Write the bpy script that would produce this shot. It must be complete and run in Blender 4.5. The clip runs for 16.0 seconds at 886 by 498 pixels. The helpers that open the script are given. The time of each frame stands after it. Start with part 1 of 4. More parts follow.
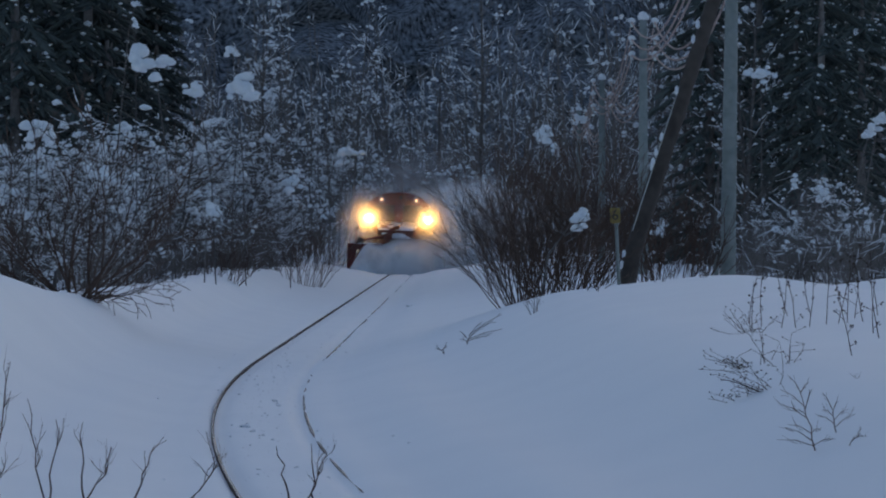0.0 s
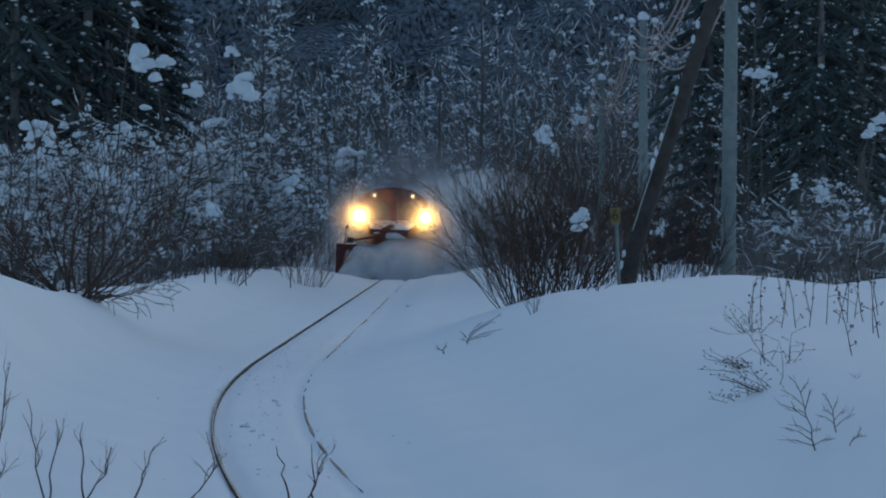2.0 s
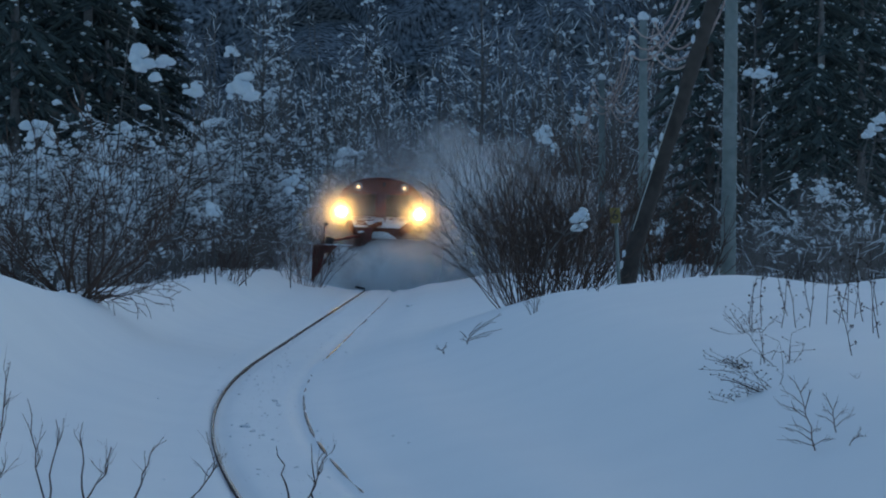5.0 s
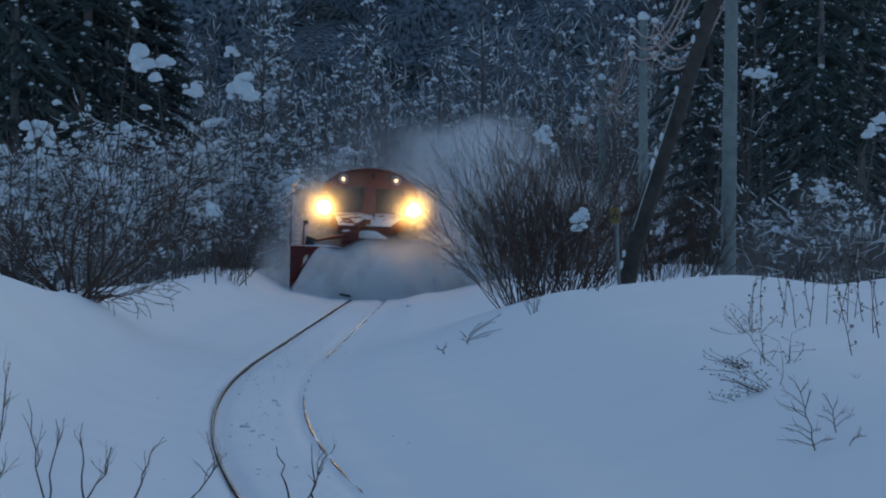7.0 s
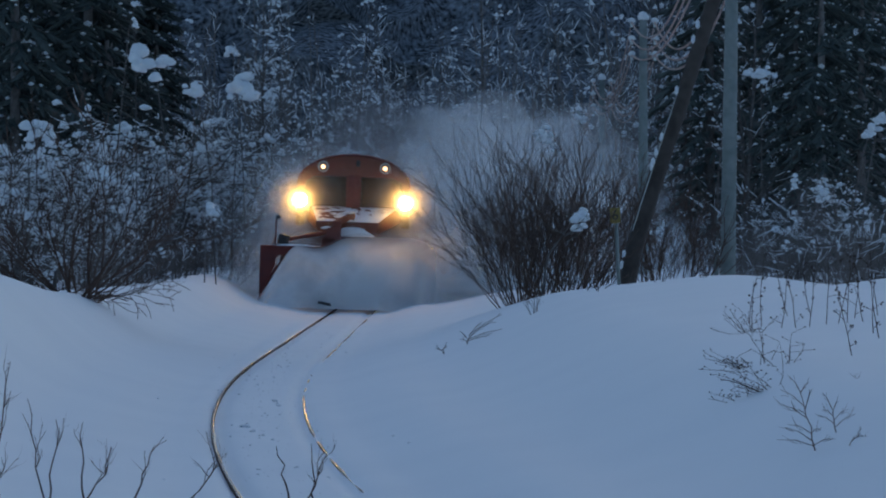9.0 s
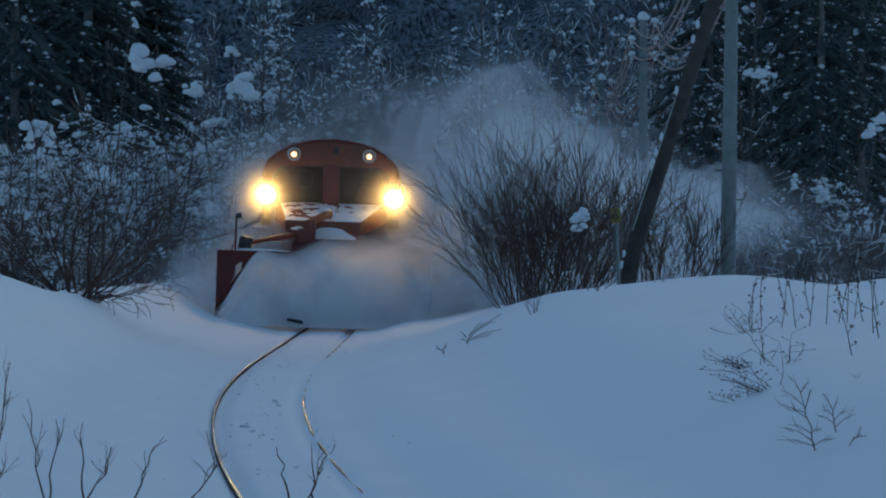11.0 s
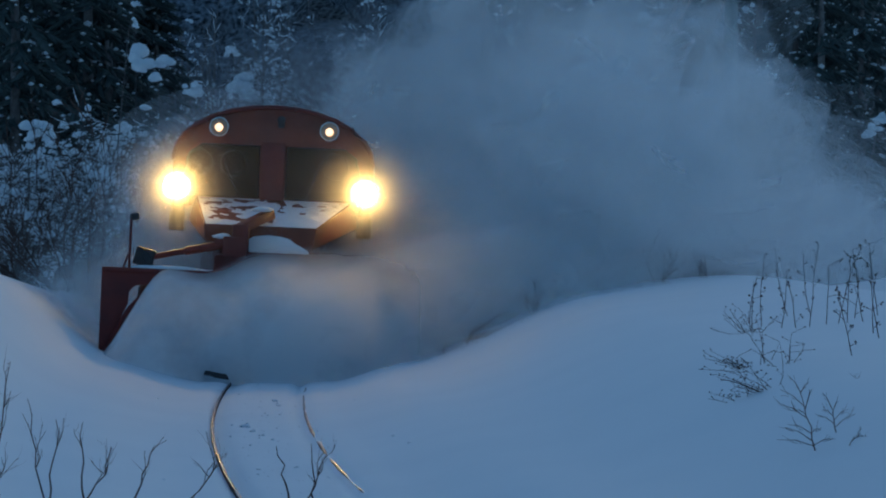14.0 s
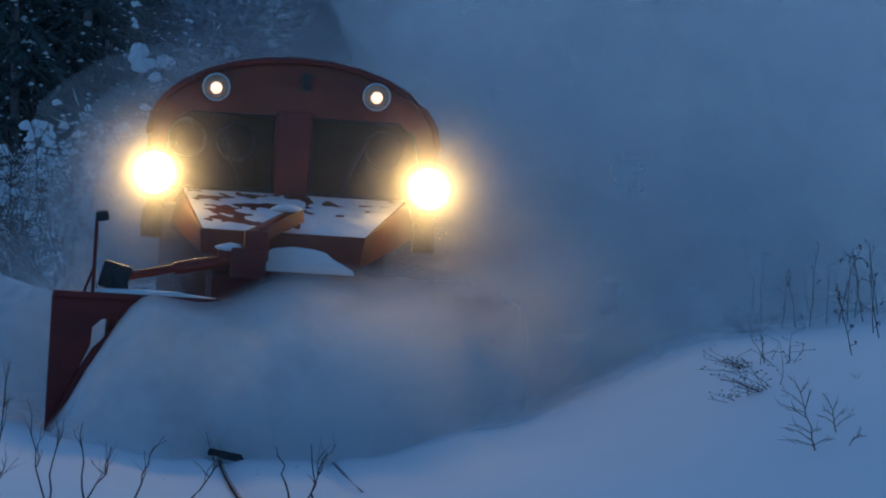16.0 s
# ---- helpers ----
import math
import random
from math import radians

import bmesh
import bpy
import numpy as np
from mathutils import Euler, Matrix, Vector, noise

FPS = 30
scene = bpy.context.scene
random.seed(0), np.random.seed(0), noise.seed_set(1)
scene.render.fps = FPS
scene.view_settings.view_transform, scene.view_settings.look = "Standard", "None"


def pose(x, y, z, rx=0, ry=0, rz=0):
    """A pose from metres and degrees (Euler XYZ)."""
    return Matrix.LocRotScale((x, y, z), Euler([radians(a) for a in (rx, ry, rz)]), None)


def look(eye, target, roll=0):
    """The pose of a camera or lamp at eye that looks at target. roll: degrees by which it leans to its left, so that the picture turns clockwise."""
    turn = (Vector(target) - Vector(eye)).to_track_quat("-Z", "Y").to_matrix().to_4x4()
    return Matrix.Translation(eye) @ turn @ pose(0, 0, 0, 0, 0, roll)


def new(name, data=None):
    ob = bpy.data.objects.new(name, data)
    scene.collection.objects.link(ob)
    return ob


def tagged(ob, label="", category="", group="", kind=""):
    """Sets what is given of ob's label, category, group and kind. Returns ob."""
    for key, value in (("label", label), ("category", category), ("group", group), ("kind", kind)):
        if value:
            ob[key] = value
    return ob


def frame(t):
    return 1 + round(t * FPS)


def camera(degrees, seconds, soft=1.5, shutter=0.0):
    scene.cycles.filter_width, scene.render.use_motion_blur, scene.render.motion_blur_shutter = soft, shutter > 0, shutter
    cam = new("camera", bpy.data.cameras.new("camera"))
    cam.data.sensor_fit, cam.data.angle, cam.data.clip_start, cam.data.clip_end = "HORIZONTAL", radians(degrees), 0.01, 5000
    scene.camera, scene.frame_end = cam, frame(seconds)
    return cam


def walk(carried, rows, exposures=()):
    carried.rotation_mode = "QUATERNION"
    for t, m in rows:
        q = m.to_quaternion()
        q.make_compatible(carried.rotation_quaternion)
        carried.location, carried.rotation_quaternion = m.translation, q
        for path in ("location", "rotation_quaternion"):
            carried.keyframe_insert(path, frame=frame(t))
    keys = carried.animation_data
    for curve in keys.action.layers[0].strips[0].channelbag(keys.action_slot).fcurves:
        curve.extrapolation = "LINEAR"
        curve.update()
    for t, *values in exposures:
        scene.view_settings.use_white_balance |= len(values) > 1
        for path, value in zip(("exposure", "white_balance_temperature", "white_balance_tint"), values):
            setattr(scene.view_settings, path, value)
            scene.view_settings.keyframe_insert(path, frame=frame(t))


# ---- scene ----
cam = camera(13.75, 16.0, soft=2.0)
EYE = pose(0, 0, 2.15, 90 - 0.335, 0, 0)
walk(cam, [(0, EYE), (16, EYE)], exposures=[(0, -0.1, 5850, 11), (2, -0.06, 5480, 1), (3.5, -0.06, 5300, -2), (7, -0.15, 5330, 3), (9, -0.22, 5300, 5), (12.5, -0.49, 4700, -8), (14.5, -0.68, 4420, -4), (16, -0.78, 4190, 1)])
scene.cycles.transparent_max_bounces = 200

# world: an overcast winter dusk
world = bpy.data.worlds.new("dusk_sky")
scene.world = world
world.use_nodes = True
wn = world.node_tree
sky = wn.nodes.new("ShaderNodeTexSky")
sky.sky_type, sky.sun_disc, sky.sun_elevation, sky.sun_rotation = "NISHITA", False, radians(22), radians(24)
wn.nodes["Background"].inputs["Strength"].default_value = 0.1
wn.links.new(sky.outputs[0], wn.nodes["Background"].inputs["Color"])
sun = new("sun", bpy.data.lights.new("sun", "SUN"))
sun.data.energy, sun.data.angle, sun.data.color = 0.25, radians(40), (0.85, 0.93, 1.0)
sun.matrix_world = look((-22, 45, 60), (0, 20, 0))


# ---- materials ----
def mat(name, color, color2=None, rough=0.6, metal=0.0, scale=8.0, bump=0.0, bump_scale=40.0, emit=None, strength=0.0, spec=0.5, vary=0.0):
    """A surface with two scales of colour variation and a fine relief."""
    m = bpy.data.materials.new(name)
    m.use_nodes = True
    n, l = m.node_tree.nodes, m.node_tree.links
    b = n["Principled BSDF"]
    b.inputs["Roughness"].default_value, b.inputs["Metallic"].default_value = rough, metal
    b.inputs["Specular IOR Level"].default_value = spec
    tc = n.new("ShaderNodeTexCoord")
    no = n.new("ShaderNodeTexNoise")
    no.inputs["Scale"].default_value, no.inputs["Detail"].default_value = scale, 8
    l.new(tc.outputs["Object"], no.inputs["Vector"])
    ramp = n.new("ShaderNodeValToRGB")
    ramp.color_ramp.elements[0].position, ramp.color_ramp.elements[1].position = 0.35, 0.68
    ramp.color_ramp.elements[0].color = (*color, 1)
    ramp.color_ramp.elements[1].color = (*(color2 or color), 1)
    l.new(no.outputs["Fac"], ramp.inputs["Fac"])
    out = ramp.outputs["Color"]
    if vary:
        oi = n.new("ShaderNodeObjectInfo")
        hsv = n.new("ShaderNodeHueSaturation")
        mr = n.new("ShaderNodeMapRange")
        mr.inputs["To Min"].default_value, mr.inputs["To Max"].default_value = 1 - vary, 1 + vary
        l.new(oi.outputs["Random"], mr.inputs["Value"])
        l.new(mr.outputs["Result"], hsv.inputs["Value"])
        l.new(out, hsv.inputs["Color"])
        out = hsv.outputs["Color"]
    l.new(out, b.inputs["Base Color"])
    if bump:
        nb = n.new("ShaderNodeTexNoise")
        nb.inputs["Scale"].default_value, nb.inputs["Detail"].default_value = bump_scale, 6
        l.new(tc.outputs["Object"], nb.inputs["Vector"])
        bp = n.new("ShaderNodeBump")
        bp.inputs["Strength"].default_value, bp.inputs["Distance"].default_value = bump, 0.02
        l.new(nb.outputs["Fac"], bp.inputs["Height"])
        l.new(bp.outputs["Normal"], b.inputs["Normal"])
    if emit:
        b.inputs["Emission Color"].default_value = (*emit, 1)
        b.inputs["Emission Strength"].default_value = strength
    return m


def powder(name, density, scale, lo, hi, color=(0.96, 0.965, 0.975)):
    """Airborne powder snow: a white scatterer with ragged gaps."""
    m = bpy.data.materials.new(name)
    m.use_nodes = True
    n, l = m.node_tree.nodes, m.node_tree.links
    n.remove(n["Principled BSDF"])
    di, tr, tp = n.new("ShaderNodeBsdfDiffuse"), n.new("ShaderNodeBsdfTranslucent"), n.new("ShaderNodeBsdfTransparent")
    for x in (di, tr):
        x.inputs["Color"].default_value = (*color, 1)
    a, mx = n.new("ShaderNodeMixShader"), n.new("ShaderNodeMixShader")
    l.new(di.outputs[0], a.inputs[1])
    l.new(tr.outputs[0], a.inputs[2])
    tc, no, mr = n.new("ShaderNodeTexCoord"), n.new("ShaderNodeTexNoise"), n.new("ShaderNodeMapRange")
    no.inputs["Scale"].default_value, no.inputs["Detail"].default_value, no.inputs["Roughness"].default_value = scale, 5, 0.55
    mr.inputs["From Min"].default_value, mr.inputs["From Max"].default_value = lo, hi
    mr.inputs["To Max"].default_value = density
    l.new(tc.outputs["Object"], no.inputs["Vector"])
    l.new(no.outputs["Fac"], mr.inputs["Value"])
    at, mu = n.new("ShaderNodeAttribute"), n.new("ShaderNodeMath")
    at.attribute_name, mu.operation = "powder", "MULTIPLY"
    l.new(mr.outputs["Result"], mu.inputs[0])
    l.new(at.outputs["Fac"], mu.inputs[1])
    l.new(mu.outputs[0], mx.inputs["Fac"])
    l.new(tp.outputs[0], mx.inputs[1])
    l.new(a.outputs[0], mx.inputs[2])
    l.new(mx.outputs[0], n["Material Output"].inputs["Surface"])
    return m


SNOW = mat("snow", (0.835, 0.86, 0.9), (0.86, 0.882, 0.918), rough=0.75, scale=0.6, bump=0.06, bump_scale=30, spec=0.2)
TREE_SNOW = mat("branch_snow", (0.80, 0.83, 0.87), (0.9, 0.91, 0.93), rough=0.8, scale=3, bump=0.3, bump_scale=25, spec=0.15)
BARK = mat("bark", (0.12, 0.107, 0.1), (0.22, 0.2, 0.19), rough=0.95, scale=6, bump=0.5, vary=0.3, spec=0.1)
TWIG = mat("twig", (0.085, 0.058, 0.047), (0.15, 0.105, 0.085), rough=0.9, scale=5, vary=0.2, spec=0.1)
NEEDLE = mat("needle", (0.065, 0.078, 0.075), (0.115, 0.13, 0.12), rough=0.9, scale=3, vary=0.3, spec=0.1)
WEED = mat("dry_weed", (0.05, 0.035, 0.028), (0.1, 0.07, 0.05), rough=0.9, scale=20, spec=0.1)
CONCRETE = mat("concrete", (0.2, 0.225, 0.215), (0.29, 0.31, 0.3), rough=0.9, scale=5, bump=0.4, bump_scale=60)
WOOD = mat("weathered_wood", (0.045, 0.037, 0.032), (0.085, 0.07, 0.06), rough=0.95, scale=4, bump=0.6, bump_scale=30)
RED = mat("red_paint", (0.115, 0.021, 0.005), (0.165, 0.031, 0.008), rough=0.5, scale=2.5, bump=0.08)
DARKRED = mat("worn_red_paint", (0.09, 0.012, 0.010), (0.15, 0.019, 0.012), rough=0.6, scale=3, bump=0.2)
BLACK = mat("black_steel", (0.02, 0.02, 0.022), (0.045, 0.04, 0.04), rough=0.6, scale=6)
RUST = mat("rusty_steel", (0.03, 0.02, 0.02), (0.065, 0.044, 0.042), rough=0.85, metal=0.0, spec=0.1, scale=12, bump=0.3)
RAILTOP = mat("polished_rail", (0.025, 0.018, 0.02), (0.55, 0.47, 0.56), rough=0.18, metal=1.0, scale=1.1, bump=0.02, bump_scale=6)
GLASS = mat("dark_glass", (0.035, 0.025, 0.01), (0.055, 0.038, 0.016), rough=0.35, scale=2, spec=0.1)
RING = mat("dull_metal", (0.07, 0.065, 0.055), (0.12, 0.11, 0.095), rough=0.5, metal=0.6, scale=10)
CHROME = mat("bright_metal", (0.5, 0.5, 0.5), (0.62, 0.62, 0.6), rough=0.3, metal=1.0, scale=10)
YELLOW = mat("yellow_enamel", (0.2, 0.14, 0.03), (0.28, 0.2, 0.045), rough=0.5, scale=9)
WIRE = mat("cable", (0.3, 0.2, 0.165), (0.48, 0.37, 0.33), rough=0.7, scale=5)
HEADLIGHT = mat("headlight_glow", (1, 0.9, 0.7), rough=0.2, emit=(1.0, 0.46, 0.08), strength=430)
BULB = mat("bulb_glow", (1, 0.9, 0.8), rough=0.2, emit=(1.0, 0.5, 0.2), strength=3.2)
LENS = mat("lens_glass", (0.2, 0.17, 0.13), (0.3, 0.25, 0.2), rough=0.15, metal=0.0, scale=8)
FOREST = mat("distant_forest", (0.03, 0.034, 0.04), (0.28, 0.30, 0.34), rough=1.0, scale=1.8, spec=0.0)
CLOUD = powder("powder_cloud", 0.34, 0.45, 0.25, 0.75)
VEIL = powder("powder_veil", 0.97, 0.7, -0.15, 0.5)
# for the added shells that imitate lens bloom round the headlights
BLOOM = powder("lamp_bloom", 1.0, 0.7, -1.0, 0.4)
FUME = powder("exhaust_fume", 0.3, 0.5, 0.2, 0.8, (0.42, 0.42, 0.44))


# ---- mesh tools ----
def mesh(name, verts, faces, mats, smooth=True, index=None):
    me = bpy.data.meshes.new(name)
    me.from_pydata([tuple(v) for v in verts], [], faces)
    for m in mats if isinstance(mats, (list, tuple)) else [mats]:
        me.materials.append(m)
    if smooth:
        me.polygons.foreach_set("use_smooth", [True] * len(me.polygons))
    if index is not None:
        me.polygons.foreach_set("material_index", index)
    me.update()
    return me


def dense(me, values):
    """How thick the airborne powder is at each vertex."""
    me.attributes.new("powder", "FLOAT", "POINT").data.foreach_set("value", values)
    return me


def part(name, data, parent=None, label="", m=None):
    ob = new(name, data)
    ob.parent = parent
    if m is not None:
        ob.matrix_basis = m
    if label:
        ob["label"] = label
    return ob


def finish(name, bm, material, bevel=0.0, smooth=True):
    if bevel:
        bmesh.ops.bevel(bm, geom=[e for e in bm.edges if e.is_manifold and e.calc_face_angle() > 0.5], offset=bevel, segments=2, affect="EDGES", profile=0.6)
    me = bpy.data.meshes.new(name)
    bm.to_mesh(me)
    bm.free()
    me.materials.append(material)
    if smooth:
        me.polygons.foreach_set("use_smooth", [True] * len(me.polygons))
        me.set_sharp_from_angle(angle=radians(35))
    return me


def box(bm, size, m):
    return bmesh.ops.create_cube(bm, size=1, matrix=m @ Matrix.Diagonal((*size, 1)))


def cyl(bm, p0, p1, r0, r1=None, n=16):
    p0, p1 = Vector(p0), Vector(p1)
    d = p1 - p0
    m = Matrix.Translation((p0 + p1) / 2) @ d.to_track_quat("Z", "Y").to_matrix().to_4x4()
    return bmesh.ops.create_cone(bm, cap_ends=True, segments=n, radius1=r0, radius2=r0 if r1 is None else r1, depth=d.length, matrix=m)


def prism(bm, outline, y0, y1):
    """A slab with the outline in x and z, from y0 to y1."""
    a = [bm.verts.new((x, y0, z)) for x, z in outline]
    b = [bm.verts.new((x, y1, z)) for x, z in outline]
    n = len(outline)
    bm.faces.new(a)
    bm.faces.new(b[::-1])
    for i in range(n):
        bm.faces.new((a[i], b[i], b[(i + 1) % n], a[(i + 1) % n]))
    bmesh.ops.recalc_face_normals(bm, faces=bm.faces)


class Soup:
    """Vertices and faces of many small pieces, joined."""

    def __init__(self):
        self.v, self.f = [], []

    def tube(self, pts, rad, n=4):
        base = len(self.v)
        for i, p in enumerate(pts):
            d = (pts[min(i + 1, len(pts) - 1)] - pts[max(i - 1, 0)]).normalized()
            a = d.orthogonal().normalized()
            b = d.cross(a)
            for k in range(n):
                w = 2 * math.pi * k / n
                self.v.append(p + (a * math.cos(w) + b * math.sin(w)) * rad[i])
        for i in range(len(pts) - 1):
            for k in range(n):
                q, r = base + i * n, (k + 1) % n
                self.f.append((q + k, q + r, q + n + r, q + n + k))

    def lump(self, c, sx, sy, sz, turn, rng, rows=3, n=6):
        """A rounded lump of snow, flatter underneath."""
        base = len(self.v)
        self.v.append(c + Vector((0, 0, sz)))
        co, si = math.cos(turn), math.sin(turn)
        for r in range(1, rows + 1):
            w = math.pi * 0.86 * r / rows
            for k in range(n):
                u = 2 * math.pi * (k + 0.5 * r) / n
                s = rng.uniform(0.8, 1.15)
                x, y = math.sin(w) * math.cos(u) * sx * s, math.sin(w) * math.sin(u) * sy * s
                z = math.cos(w) * sz * (1 if w < 1.57 else 0.45) * s
                self.v.append(c + Vector((x * co - y * si, x * si + y * co, z)))
        for k in range(n):
            self.f.append((base, base + 1 + k, base + 1 + (k + 1) % n))
            for r in range(rows - 1):
                q = base + 1 + r * n
                self.f.append((q + k, q + n + k, q + n + (k + 1) % n, q + (k + 1) % n))
        self.f.append(tuple(base + 1 + (rows - 1) * n + k for k in range(n))[::-1])

    def make(self, name, material):
        return mesh(name, self.v, self.f, material)


# ---- the lie of the land ----
def track_x(y):
    """The track's centre line: straight in the distance, bending near the viewer."""
    far = -2.48 + 0.005 * (y - 62)
    if y >= 62:
        return far
    u = 62 - y
    return far + 0.00008 * u * u * u / (1 + u / 24) + 0.00035 * u * u


def track_turn(y):
    return math.degrees(math.atan((track_x(y - 0.5) - track_x(y + 0.5)) / 1.0))


def bump(x, y, cx, cy, sx, sy, h):
    return h * math.exp(-((x - cx) / sx) ** 2 - ((y - cy) / sy) ** 2)


def ramp(a, b, v):
    w = min(1, max(0, (v - a) / (b - a)))
    return w * w * (3 - 2 * w)


def ground_z(x, y):
    u = x - track_x(max(min(y, 260), 5))
    z = 0.0
    if u > 0:
        z += 0.22 * ramp(0.75, 1.9, u) + 0.75 * ramp(1.9, 4.6, u) + 0.35 * ramp(4, 9, u)
        z += bump(x, y, 3.6, 52, 2.6, 16, 0.25) + bump(x, y, 0.3, 60, 0.9, 9, 0.13)
        z += bump(x, y, 6.1, 55, 0.8, 9, -0.32) + bump(x, y, 3.0, 66, 0.4, 1.6, 0.2) + bump(x, y, 7.2, 50, 0.9, 9, 0.1)
        z -= 0.45 * ramp(58, 75, y) * ramp(2.0, 5, u)
        z -= 0.35 * ramp(34, 16, y) * ramp(1.5, 4, u)
    else:
        z += 0.22 * ramp(0.75, 2.2, -u) + (0.78 * ramp(2.0, 3.9, -u) + 0.2 * ramp(4, 9, -u)) * (1 - 0.65 * ramp(85, 165, y))
        z += bump(x, y, -6.6, 48, 1.5, 9, 0.62) + bump(x, y, -8.4, 86, 1.5, 16, -0.5)
        z -= 0.4 * ramp(36, 18, y) * ramp(1.5, 4, -u)
    n = noise.noise(Vector((x * 0.22, y * 0.045, 0.0))) * 0.08 + noise.noise(Vector((x * 0.35, y * 0.07, 4.0))) * 0.006
    z += n * ramp(0.6, 3, abs(u))
    # grooves that the flanges keep open beside the rails
    for side in (-0.5335, 0.5335):
        g = abs(u - side)
        z -= (0.022 if side < 0 else 0.014 + 0.03 * noise.noise(Vector((5, y * 0.17, 1.3))) + 0.022 * noise.noise(Vector((8, y * 0.7, 1)))) * math.exp(-(g / 0.075) ** 2)
        inner = u - side + (0.1 if side > 0 else -0.09)
        z -= (0.035 if side < 0 else 0.06) * (1 + 0.3 * noise.noise(Vector((side, y * 0.3, 2)))) * math.exp(-(inner / 0.085) ** 2)
        z += 0.012 * math.exp(-((abs(u - side * 1.45)) / 0.12) ** 2)
    return z - 0.006 + 0.012 * noise.noise(Vector((x * 2.5, y * 0.9, 9))) * ramp(1.2, 0.6, abs(u))


def spaced(lo, hi, near_lo, near_hi, fine, grow=1.22):
    out = list(np.arange(near_lo, near_hi, fine))
    step, v = fine, out[-1]
    while v < hi:
        step *= grow
        v += step
        out.append(v)
    step, v = fine, out[0]
    while v > lo:
        step *= grow
        v -= step
        out.insert(0, v)
    return out


def build_ground():
    half = list(np.arange(0.0225, 1.25, 0.045)) + list(np.arange(1.29, 9, 0.12))
    step, v = 0.12, half[-1]
    while v < 1500:
        step *= 1.16
        v += step
        half.append(v)
    us = [-q for q in half[::-1]] + half
    ys = spaced(-300, 4000, 14, 90, 0.4, 1.12)
    v, f = [], []
    for y in ys:
        tx = track_x(max(min(y, 260), 5))
        for u in us:
            v.append((tx + u, y, ground_z(tx + u, y)))
    w = len(us)
    for j in range(len(ys) - 1):
        for i in range(w - 1):
            f.append((j * w + i, j * w + i + 1, (j + 1) * w + i + 1, (j + 1) * w + i))
    g = new("ground", mesh("ground", v, f, SNOW))
    tagged(g, "smooth deep fresh snow over banks and trackbed at dusk", "snow ground", kind="structure")


build_ground()


def build_track():
    road = new("railway_track")
    tagged(road, "narrow railway track nearly buried in fresh snow", "railway track", kind="structure")
    for side in (-0.5335, 0.5335):
        sink = 0.0 if side < 0 else 0.03
        prof = [(-0.015, -0.12), (-0.015, -0.007), (-0.012, -0.0012), (-0.006, -0.0003), (0.0, 0.0), (0.006, -0.0003), (0.012, -0.0012), (0.015, -0.007), (0.015, -0.12)]
        prof = [(px_, pz_ - sink) for px_, pz_ in prof]
        v, f, idx = [], [], []
        ys = list(np.arange(8, 60, 0.6)) + list(np.arange(60, 262, 4))
        for y in ys:
            for px, pz in prof:
                v.append((track_x(y) + side + px, y, pz))
        n = len(prof)
        for j in range(len(ys) - 1):
            for i in range(n - 1):
                f.append((j * n + i, j * n + i + 1, (j + 1) * n + i + 1, (j + 1) * n + i))
                idx.append(0 if i in (2, 3, 4, 5) else 1)
        part("rail", mesh("rail", v, f, [RAILTOP, RUST], True, idx), road, "rusty steel rail with a polished head")


build_track()


# ---- trees ----
def grow(soup, snow, p, d, length, r, depth, rng, lift=0.1, spread=0.7, kids=3, load=0.5, lump=1.0, twist=0.28, steps=4, thin=0.0):
    pts, rad = [p.copy()], [r]
    q = p.copy()
    for i in range(steps):
        d = (d + Vector((rng.gauss(0, twist), rng.gauss(0, twist), rng.gauss(0, twist * 0.6) + lift))).normalized()
        q = q + d * (length / steps)
        pts.append(q.copy())
        rad.append(max(r * (1 - 0.75 * (i + 1) / steps), min(0.004, r * 0.5), thin))
    if snow is not None and r < 0.09:
        flat = max(0.0, 1.05 - abs(d.z))
        if rng.random() < load * 1.5 * flat:
            up = Vector((0, 0, 0.022 * lump))
            i0 = rng.randint(0, max(0, len(pts) - 3))
            run = pts[i0:]
            snow.tube([p + up for p in run], [0.01] + [max(q * 0.8, 0.02) * lump * rng.uniform(0.7, 1.7) + 0.006 for q in rad[i0 + 1:-1]] + [0.008], 4)
        if rng.random() < load * 1.7 * flat:
            c = pts[rng.randint(1, len(pts) - 1)]
            big = rng.random() ** 3.5 * 0.18 + 0.03
            for k in range(1 if big < 0.1 else 3):
                w = Vector((rng.gauss(0, 0.6), rng.gauss(0, 0.6), rng.gauss(0.2, 0.35))) * big
                g = big * rng.uniform(0.7, 1.15) * lump
                snow.lump(c + w + Vector((0, 0, 0.5 * g)), g * rng.uniform(0.8, 1.3), g * rng.uniform(0.7, 1.1), g * rng.uniform(0.65, 1.05), rng.uniform(0, 6), rng, 2 if g < 0.09 else 3, 5 if g < 0.09 else 7)
    soup.tube(pts, rad, 5 if r > 0.06 else 3)
    if depth:
        for i in range(kids):
            t = rng.uniform(0.25, 1.0) if depth > 1 else rng.uniform(0.15, 1)
            k = min(int(t * steps), steps - 1)
            s = pts[k].lerp(pts[k + 1], t * steps - k)
            side = Vector((rng.gauss(0, 1), rng.gauss(0, 1), rng.gauss(0, 0.5))).normalized()
            nd = (d * (1 - spread) + side * spread + Vector((0, 0, lift))).normalized()
            grow(soup, snow, s, nd, length * rng.uniform(0.42, 0.68), max(rad[k] * 0.6, thin * 1.25), depth - 1, rng, lift, spread, kids, load, lump, twist, max(2, steps - 1), thin)


